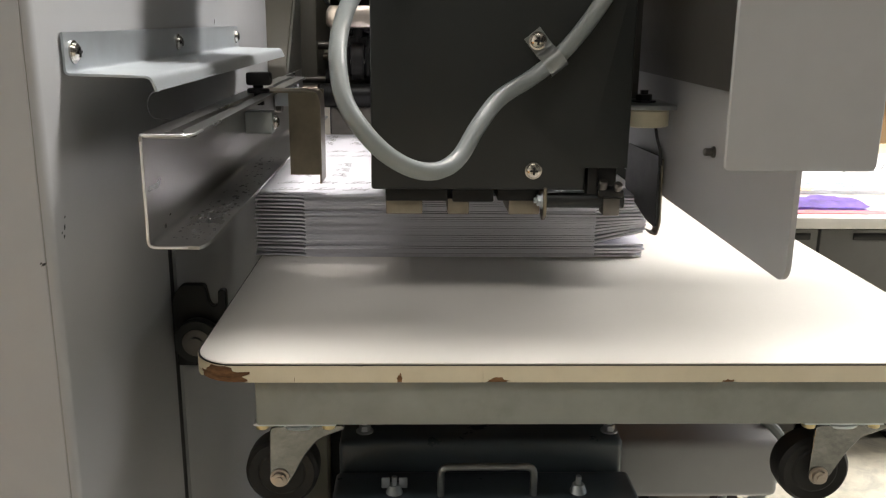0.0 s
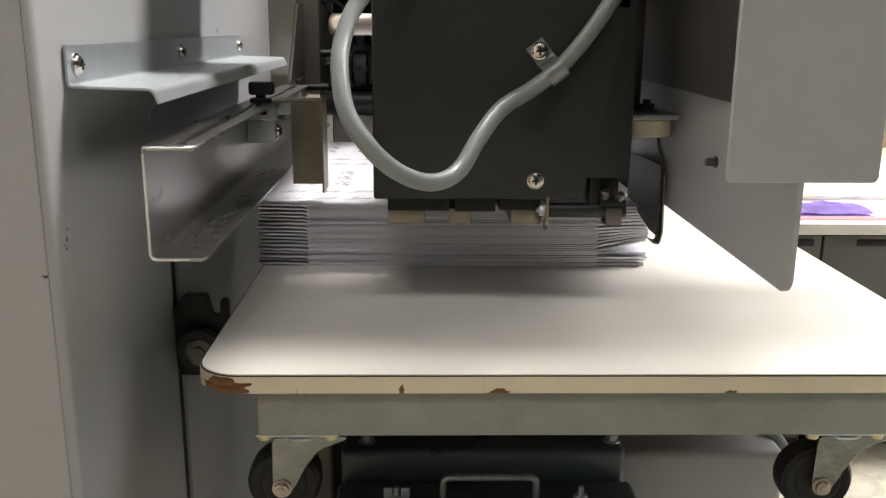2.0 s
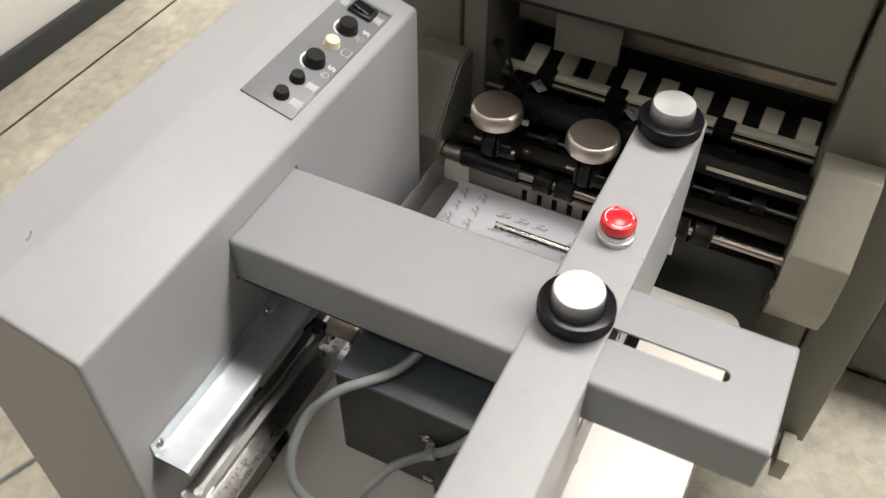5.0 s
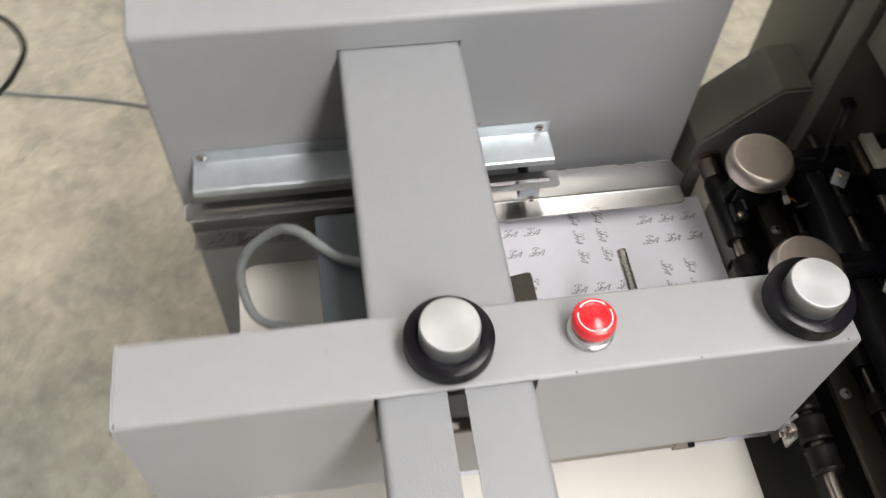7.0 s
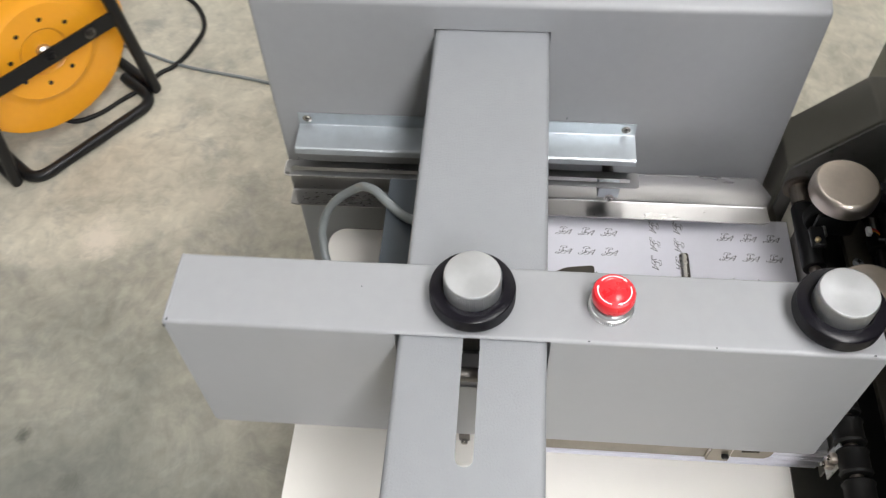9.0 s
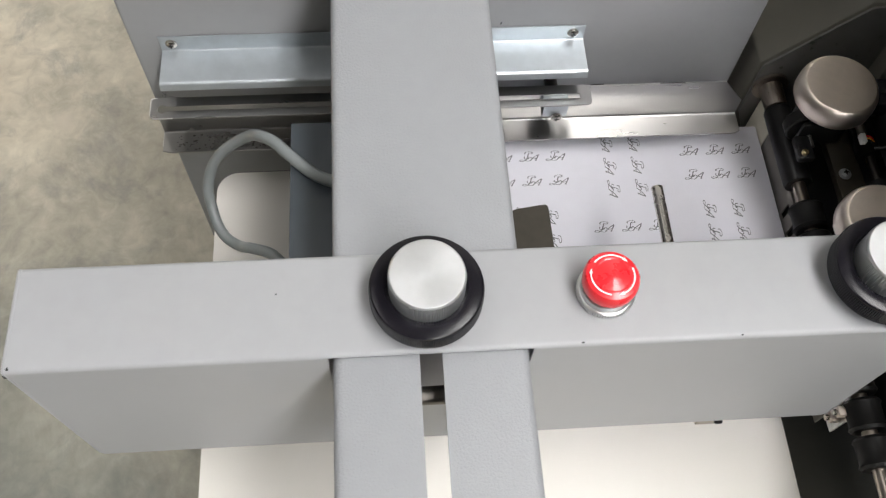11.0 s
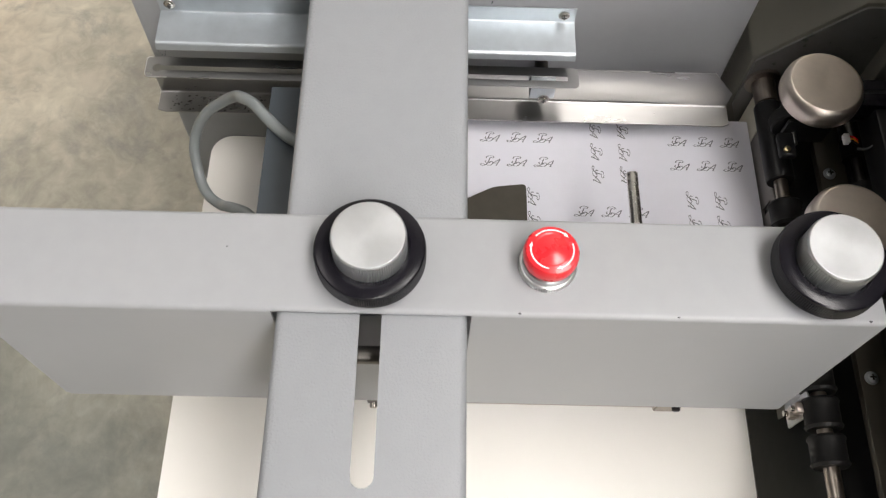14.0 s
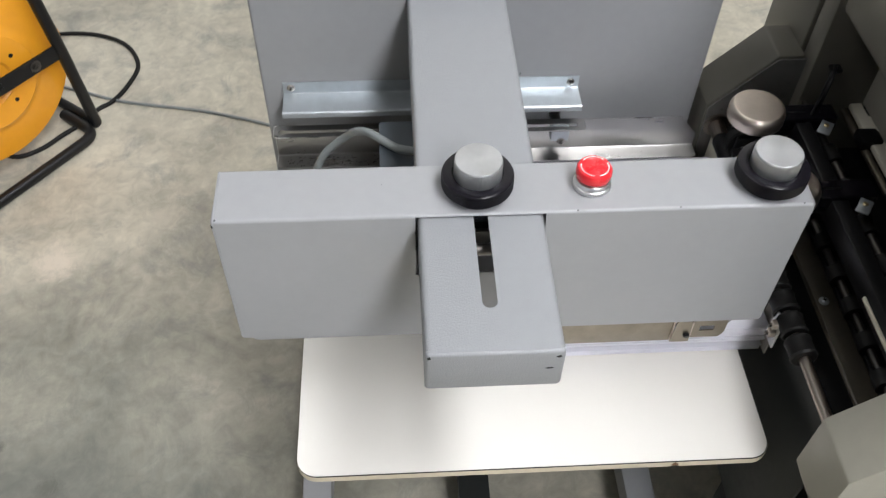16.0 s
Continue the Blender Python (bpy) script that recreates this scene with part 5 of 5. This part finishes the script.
def hold_down(x):
    """A heavy satin weight knob on a black arm with its lower wheel."""
    bm = lathe(bmesh.new(), [(0.034, 0.8255), (0.039, 0.827), (0.0412, 0.831), (0.0412, 0.841), (0.0406, 0.8455), (0.0391, 0.8492), (0.0371, 0.8518), (0.0357, 0.8528), (0.0353, 0.8529), (0.0348, 0.8529), (0.0338, 0.8529), (0.0015, 0.8529), (0, 0.8527)], (x, 0.7325, 0), None, 48)
    k = part("weight_knob", bm, WEIGHT, machine, "satin nickel weight knob")
    part("arm", rbox(x - 0.012, x + 0.012, 0.727, 0.815, 0.80, 0.815, 0.003), BLACK, k)
    part("arm_top", rbox(x - 0.017, x + 0.017, 0.765, 0.852, 0.816, 0.838, 0.003), ANODISED, k)
    part("wheel", lathe(bmesh.new(), [(0.004, -0.008), (0.022, -0.008), (0.024, -0.006), (0.024, 0.006), (0.022, 0.008), (0.004, 0.008)], (x, 0.724, 0.783), Matrix.Rotation(radians(90), 3, "Y"), 32), RUBBER, k, "black rubber wheel")
    part("stem", rod(bmesh.new(), (x, 0.7325, 0.78), (x, 0.7325, 0.828), 0.006), BLACK, k)
    part("cheek", rbox(x + 0.010, x + 0.016, 0.71, 0.762, 0.765, 0.803, 0.003), BLACK, k)
    part("cheek", rbox(x - 0.016, x - 0.010, 0.71, 0.762, 0.765, 0.803, 0.003), BLACK, k)
    part("pin", rod(bmesh.new(), (x - 0.032, 0.722, 0.783), (x + 0.03, 0.722, 0.783), 0.003), STEEL, k)
    part("brass_screw", lathe(bmesh.new(), [(0.0035, 0), (0.0035, 0.004), (0.002, 0.005), (0, 0.005)], (x + 0.04, 0.71, 0.786), None, 12), GOLDEN, k, "small brass screw")
    part("fork", rbox(x + 0.016, x + 0.046, 0.704, 0.722, 0.776, 0.786, 0.003), BLACK, k)
    part("arm_slot", box(bmesh.new(), x - 0.0022, x + 0.0022, 0.771, 0.806, 0.8375, 0.8383), BLACK, k, "dark slot in the arm", False)
    tab = part("side_tab", rbox(-0.011, 0.013, -0.009, 0.009, 0.0, 0.0022, 0.0008), ZINC, k, "small zinc tab")
    tab.matrix_basis = pose(x + 0.031, 0.828, 0.8335, 0, 12, -35)
    part("tab_screw", lathe(bmesh.new(), [(0.0036, 0), (0.0036, 0.002), (0.0024, 0.0028), (0, 0.0028)], (x + 0.029, 0.829, 0.8355), None, 14), GOLDEN, k)
    part("lock_screw", lathe(bmesh.new(), [(0.005, 0), (0.005, 0.008), (0.003, 0.010), (0, 0.010)], (x + 0.02, 0.80, 0.812), None, 14), STEEL, k)
    return k


hold_down(0.109)
hold_down(0.266)
plug_w = part("sensor_plug", rbox(0.139, 0.150, 0.764, 0.770, 0.800, 0.807, 0.001), WHITE, machine, "small white sensor plug")
for k in range(3):
    part("wire", tube(bmesh.new(), smooth_line([(0.141 + k * 0.003, 0.770, 0.803), (0.141 + k * 0.003, 0.775, 0.803), (0.142 + k * 0.003, 0.782, 0.798)]), 0.0009, 6), (RED, ORANGE, BLACK)[k], plug_w)
part("sensor_wire", tube(bmesh.new(), smooth_line([(0.157, 0.776, 0.804), (0.156, 0.79, 0.812), (0.12, 0.81, 0.835), (0.07, 0.845, 0.85), (0.045, 0.86, 0.87)]), 0.002, 8), BLACK, machine)
part("bracket", rbox(0.03, 0.06, 0.852, 0.868, 0.868, 0.874, 0.001), BLACK, machine)
part("hook_wire", tube(bmesh.new(), smooth_line([(0.05, 0.86, 0.874), (0.07, 0.85, 0.868), (0.085, 0.84, 0.85), (0.09, 0.835, 0.82)]), 0.003, 8), BLACK, machine)
# slotted lay plate at the end of the paper stack
lay = part("lay_plate", rbox(0.0735, 0.40, 0.716, 0.7185, 0.64, 0.724, 0.0006), LAYSTEEL, machine, "slotted steel lay plate")
cut(lay, *[box(bmesh.new(), 0.168 + k * 0.026, 0.177 + k * 0.026, 0.71, 0.73, 0.688, 0.713) for k in range(8)])
part("fold_edge", rbox(0.0735, 0.40, 0.7186, 0.7205, 0.716, 0.7245, 0.0006), STEEL, lay)
part("end_panel", soften(prism(bmesh.new(), fillet([(0.026, 0.64), (0.026, 0.716), (0.034, 0.735), (0.072, 0.735), (0.072, 0.64)], 0.004, 3, True), "y", 0.7162, 0.7188), 0.0005, 1, 60), CREAM, machine, "cream end panel beside the sheets")
hinge = part("hinge_plate", soften(prism(bmesh.new(), fillet([(0.398, 0.69), (0.398, 0.742), (0.404, 0.748), (0.424, 0.748), (0.424, 0.69)], 0.003, 3, True), "y", 0.7045, 0.7065), 0.0004, 1, 60), STEEL, machine, "small slotted steel plate")
cut(hinge, box(bmesh.new(), 0.405, 0.409, 0.70, 0.71, 0.712, 0.738))
for dz in (0.0, 0.018):
    part("hinge_block", rbox(0.4105, 0.4205, 0.695, 0.7043, 0.712 + dz, 0.722 + dz, 0.001), NICKEL, hinge)
    part("hinge_pin", rod(bmesh.new(), (0.4155, 0.6955, 0.717 + dz), (0.4155, 0.691, 0.717 + dz), 0.003, 12), SCREW, hinge)
# lower body with plugs and cables
part("lower_body", rbox(0.047, 0.574, 0.86, 1.5, 0.05, 0.69, 0.004), CHARCOAL, machine, "dark lower body")
part("foot_beam", rbox(0.42, 0.66, 0.745, 0.80, 0.16, 0.30, 0.004), CHARCOAL, machine)
part("machine_foot", rbox(0.708, 0.734, 0.75, 0.8195, 0.158, 0.221, 0.003), BEIGE, machine, "small grey foot block")
for x, z in ((0.633, 0.43), (0.645, 0.352)):
    plug = part("plug", lathe(bmesh.new(), [(0.0185, 0.0), (0.0185, 0.010), (0.0165, 0.012), (0.0158, 0.018), (0.0150, 0.052), (0.0135, 0.056), (0.0135, 0.064), (0.0085, 0.066), (0.0085, 0.060)], (x, 0.826, z), Matrix.Rotation(radians(90), 3, "X"), 28), CHROME, machine, "chrome cable connector")
    part("nut_ring", lathe(bmesh.new(), [(0.0152, 0.046), (0.0168, 0.047), (0.0168, 0.053), (0.0152, 0.054)], (x, 0.826, z), Matrix.Rotation(radians(90), 3, "X"), 12), NICKEL, plug)
    part("cable", tube(bmesh.new(), smooth_line([(x, 0.768, z), (x - 0.002, 0.752, z - 0.004), (x + 0.001, 0.735, z - 0.035), (x + 0.004, 0.728, z - 0.1), (x + 0.008, 0.74, z - 0.2), (x - 0.01, 0.77, z - 0.28)]), 0.0058, 12), CABLE, plug, "grey cable")
part("plinth", rbox(-0.13, 0.74, 0.90, 1.5, 0.0, 0.05, 0.004), BLACK, machine)

# ---- low cupboard with papers, to the right behind the machine ----
cup = thing("low_cupboard", (1.35, 1.55, 0), "low dark grey cupboard with a white top", "cupboard")
TX0, TX1, TY0, TY1, TZ = 0.80, 1.95, 1.15, 1.98, 0.484
part("carcass", rbox(TX0 + 0.02, TX1 - 0.02, TY0 + 0.03, TY1 - 0.02, 0.045, TZ - 0.022, 0.003), CABINETGREY, cup)
part("top", rbox(TX0, TX1, TY0, TY1, TZ - 0.022, TZ, 0.003), WALLPAINT, cup, "white laminate top")
for x0, x1 in ((TX0 + 0.022, 0.948), (0.953, 1.30), (1.305, 1.65), (1.655, TX1 - 0.022)):
    d = part("door", rbox(x0, x1, TY0 + 0.012, TY0 + 0.03, 0.075, TZ - 0.026, 0.002), CABINETGREY, cup)
    hx = x0 + 0.062 if x1 > 1 else x1 - 0.085
    part("grip", rbox(hx, hx + (0.09 if x1 > 1 else 0.07), TY0 + 0.009, TY0 + 0.0125, TZ - 0.046, TZ - 0.032, 0.0015), BLACK, d, "black recessed grip")
part("plinth", rbox(TX0 + 0.03, TX1 - 0.03, TY0 + 0.05, TY1 - 0.04, 0.02, 0.045, 0.002), CABINETGREY, cup)
for x in (TX0 + 0.06, 1.19, TX1 - 0.06):
    for y in (TY0 + 0.075, TY1 - 0.08):
        part("foot", rbox(x - 0.025, x + 0.025, y - 0.015, y + 0.015, 0, 0.02, 0.002), BLACK, cup)
solid("poster_sheet", rbox(0.87, 1.75, 1.18, 1.21, TZ, TZ + 0.002, 0.0005), POSTER, "red edged poster sheet on the white top", "paper")
pbag = thing("purple_folder", (0.98, 1.28, TZ), "purple and white printed plastic folder on the cupboard", "folder")
bm = bmesh.new()
n = 18
grid = [[bm.verts.new((0.885 + 0.19 * i / n, 1.22 + 0.11 * j / 6, TZ + 0.004 + 0.012 * noise.noise(Vector((i * 0.4, j * 0.5, 1.3))) ** 2 + 0.006 * math.sin(j / 6 * math.pi))) for i in range(n + 1)] for j in range(7)]
for j in range(6):
    for i in range(n):
        bm.faces.new((grid[j][i], grid[j][i + 1], grid[j + 1][i + 1], grid[j + 1][i]))
bmesh.ops.solidify(bm, geom=bm.faces, thickness=-0.002)
part("sleeve", bm, LILAC, pbag, "glossy purple sleeve")
part("insert", prism(bmesh.new(), [(0.90, 1.27), (0.945, 1.265), (0.952, 1.36), (0.915, 1.365)], "z", TZ + 0.018, TZ + 0.0195), PAPER, pbag, "white insert")
bind = thing("ring_binder", (1.13, 1.63, TZ), "open white ring binder with printed pages", "binder")
part("page", rbox(1.0, 1.42, 1.38, 1.615, TZ + 0.001, TZ + 0.010, 0.001), PAPER, bind)
part("page", rbox(1.0, 1.36, 1.64, 1.92, TZ + 0.001, TZ + 0.010, 0.001), PAPER, bind)
part("spine", rbox(0.995, 1.43, 1.612, 1.645, TZ + 0.001, TZ + 0.006, 0.001), ZINC, bind)
for x in (1.08, 1.2, 1.32):
    part("ring", tube(bmesh.new(), smooth_line([(x, 1.60, TZ + 0.008), (x, 1.61, TZ + 0.022), (x, 1.63, TZ + 0.028), (x, 1.65, TZ + 0.022), (x, 1.66, TZ + 0.008)]), 0.0022, 8), STEEL, bind)
part("picture_block", rbox(1.19, 1.235, 1.735, 1.765, TZ + 0.010, TZ + 0.0108, 0.0002), INK, bind, "dark printed picture")
random.seed(5)
BLUEPRINT = material("blue_grey_print", (0.25, 0.33, 0.35), 0.6, vary=0.3, fine=200)
WARMPRINT = material("warm_print", (0.55, 0.40, 0.22), 0.6, vary=0.3, fine=200)


def blot(cx, cy, r, k, mat, label):
    ring = [(j * math.tau / 11, random.uniform(0.55, 1.2)) for j in range(11)]
    part("print", prism(bmesh.new(), [(cx + r * q * math.cos(a), cy + r * q * math.sin(a)) for a, q in ring], "z", TZ + 0.010, TZ + 0.0105 + k * 0.00004), mat, bind, label)


for k in range(14):
    blot(1.10 + 0.05 * random.gauss(0, 1), 1.42 + 0.028 * random.gauss(0, 1), random.uniform(0.005, 0.016), k, BLUEPRINT, "blue-grey printed flower")
for k in range(6):
    blot(1.03 + 0.02 * random.gauss(0, 1), 1.39 + 0.012 * random.gauss(0, 1), random.uniform(0.006, 0.013), k, WARMPRINT, "warm brown print")

# ---- things far behind ----
pal = thing("wooden_dolly", (2.3, 4.0, 0), "pale wooden platform dolly on steel casters", "dolly")
part("board", rbox(1.86, 3.0, 3.65, 4.6, 0.13, 0.165, 0.004), PINE, pal)
for x in (1.95, 2.9):
    part("runner", rbox(x - 0.04, x + 0.04, 3.70, 4.55, 0.098, 0.13, 0.004), CARD, pal, "dark wooden runner")
    for y in (3.74, 4.5):
        wheel = part("caster_wheel", lathe(bmesh.new(), [(0.008, -0.014), (0.026, -0.014), (0.038, -0.012), (0.04, 0), (0.038, 0.012), (0.026, 0.014), (0.008, 0.014)], (x, y, 0.04), Matrix.Rotation(radians(90), 3, "Y"), 28), CABINETGREY, pal, "grey caster wheel")
        for s_x in (-0.018, 0.018):
            part("fork", soften(prism(bmesh.new(), [(y - 0.012, 0.028), (y + 0.012, 0.028), (y + 0.03, 0.097), (y - 0.03, 0.097)], "x", x + s_x - 0.0015, x + s_x + 0.0015), 0.0006, 1), ZINC, wheel)
crate = thing("cardboard_box", (3.3, 5.1, 0), "large brown cardboard box on the floor", "box")
part("body", rbox(2.9, 3.7, 4.9, 5.6, 0.0, 0.62, 0.006), CARD, crate)
part("flap", rbox(2.9, 3.7, 4.6, 4.9, 0.612, 0.618, 0.002), CARD, crate)
shelf = thing("white_work_table", (3.3, 5.9, 0), "white work table far behind the machine", "table")
part("tabletop", rbox(2.6, 4.4, 5.65, 6.5, 0.82, 0.88, 0.004), WALLPAINT, shelf)
for x in (2.66, 4.34):
    for y in (5.7, 6.44):
        part("leg", rbox(x - 0.025, x + 0.025, y - 0.025, y + 0.025, 0, 0.82, 0.003), CABINETGREY, shelf)

# ---- cable reel on the floor ----
reel = thing("cable_reel", (-0.72, -0.85, 0), "orange plastic cable reel on a black tube stand", "cable reel")
RA = Vector((-0.85, -0.643, 0))
RB = Vector((-0.507, -0.909, 0))
ru = (RB - RA).normalized()
rv = Vector((-ru.y, ru.x, 0))
if rv.y > 0:
    rv = -rv
RCEN = (RA + RB) / 2 + rv * 0.10


def reel_point(u, v, z):
    return RCEN + ru * u + rv * v + Vector((0, 0, z))


HW = (RB - RA).length / 2
reel_axis = rv.to_track_quat("Z", "Y").to_matrix()
disc = [(0.02, -0.004), (0.055, -0.004), (0.061, -0.010), (0.124, -0.012), (0.137, -0.004), (0.15, -0.001), (0.214, 0.0), (0.225, 0.003), (0.225, 0.007), (0.21, 0.005), (0.02, 0.005)]
for v in (-0.075, 0.075):
    dsc = part("flange", lathe(bmesh.new(), disc if v < 0 else [(r, -h) for r, h in reversed(disc)], reel_point(0, v, 0.285), reel_axis, 64), ORANGE, reel, "orange flange")
    if v < 0:
        for k in range(8):
            a = k * math.tau / 8 + 0.25
            part("hole", lathe(bmesh.new(), [(0.0055, -0.0125), (0.0055, -0.009), (0, -0.009)], reel_point(0.086 * math.cos(a), v, 0.285 + 0.086 * math.sin(a)), reel_axis, 14), BLACK, dsc, "dark bolt hole")
        part("hub_nut", lathe(bmesh.new(), [(0.0, -0.02), (0.013, -0.019), (0.018, -0.014), (0.018, -0.003)], reel_point(0, v, 0.285), reel_axis, 24), NICKEL, dsc, "dull steel hub nut")
part("drum", lathe(bmesh.new(), [(0.09, -0.072), (0.09, 0.072)], reel_point(0, 0, 0.285), reel_axis, 40), ORANGE, reel)
part("wound_cable", lathe(bmesh.new(), [(0.09, -0.068)] + [(0.115 + 0.004 * (k % 2), -0.064 + k * 0.008) for k in range(17)] + [(0.09, 0.068)], reel_point(0, 0, 0.285), reel_axis, 48), CABLE, reel, "grey cable wound on the drum")
for v in (-0.10, 0.10):
    frame_pts = [reel_point(-HW, v, 0.016), reel_point(-HW * 0.88, v * 1.1, 0.285), reel_point(-HW * 0.75, v * 1.0, 0.58), reel_point(HW * 0.75, v * 1.0, 0.58), reel_point(HW * 0.88, v * 1.1, 0.285), reel_point(HW, v, 0.016)]
    part("side_tube", tube(bmesh.new(), fillet(frame_pts, 0.06, 6), 0.0155, 14), TUBEBLACK, reel, "black steel tube")
    bm = box(bmesh.new(), -HW * 0.86, HW * 0.86, -0.0025, 0.0025, -0.021, 0.021)
    rot = Matrix((( ru.x, rv.x, 0, 0), (ru.y, rv.y, 0, 0), (0, 0, 1, 0), (0, 0, 0, 1)))
    bmesh.ops.transform(bm, matrix=Matrix.Translation(reel_point(0, v * 1.1, 0.285)) @ rot, verts=bm.verts)
    bar = part("cross_bar", bm, TUBEBLACK, reel, "flat black cross bar")
    for u in (0.0, -0.11):
        hex_bolt("bolt", reel_point(u, v * 1.1 - 0.003, 0.285), -rv, 0.010, 0.009, bar, DARKSTEEL if u else TUBEBLACK)
for s in (-1, 1):
    part("foot_tube", tube(bmesh.new(), fillet([reel_point(s * HW, -0.105, 0.0145), reel_point(s * HW, 0.17, 0.0145)], 0.01), 0.014, 14), TUBEBLACK, reel, "black foot tube")
part("base_tube", tube(bmesh.new(), fillet([reel_point(-HW + 0.03, 0.0, 0.0155), reel_point(-HW + 0.03, -0.138, 0.0155), reel_point(HW - 0.03, -0.138, 0.0155), reel_point(HW - 0.03, 0.0, 0.0155)], 0.05, 8), 0.015, 14), TUBEBLACK, reel, "bent black base tube")
random.seed(3)
lead = thing("power_cable", (-0.9, -0.3, 0), "grey power cable lying across the concrete floor", "cable")
part("straight_run", tube(bmesh.new(), smooth_line([(-1.25, -1.5, 0.005), (-1.1, -1.0, 0.005), (-1.012, -0.75, 0.005), (-0.95, -0.59, 0.005), (-0.9, -0.36, 0.005), (-0.84, -0.18, 0.005), (-0.775, -0.045, 0.005), (-0.74, 0.04, 0.005), (-0.66, 0.25, 0.005), (-0.55, 0.5, 0.005), (-0.4, 0.9, 0.005)]), 0.0045, 10), CABLE, lead)
part("loop", tube(bmesh.new(), smooth_line([reel_point(0.06, 0.01, 0.18), reel_point(0.05, 0.0, 0.09), reel_point(0.01, -0.03, 0.02), (-0.753, -0.778, 0.0066), (-0.811, -0.728, 0.006), (-0.869, -0.675, 0.006), (-0.917, -0.652, 0.006), (-0.95, -0.617, 0.0065), (-1.02, -0.586, 0.0065), (-1.113, -0.572, 0.0065), (-1.205, -0.617, 0.0065), (-1.257, -0.69, 0.0065), (-1.28, -0.79, 0.0065), (-1.27, -0.95, 0.0065)]), 0.0065, 12), RUBBER, lead, "thicker black cable loop")
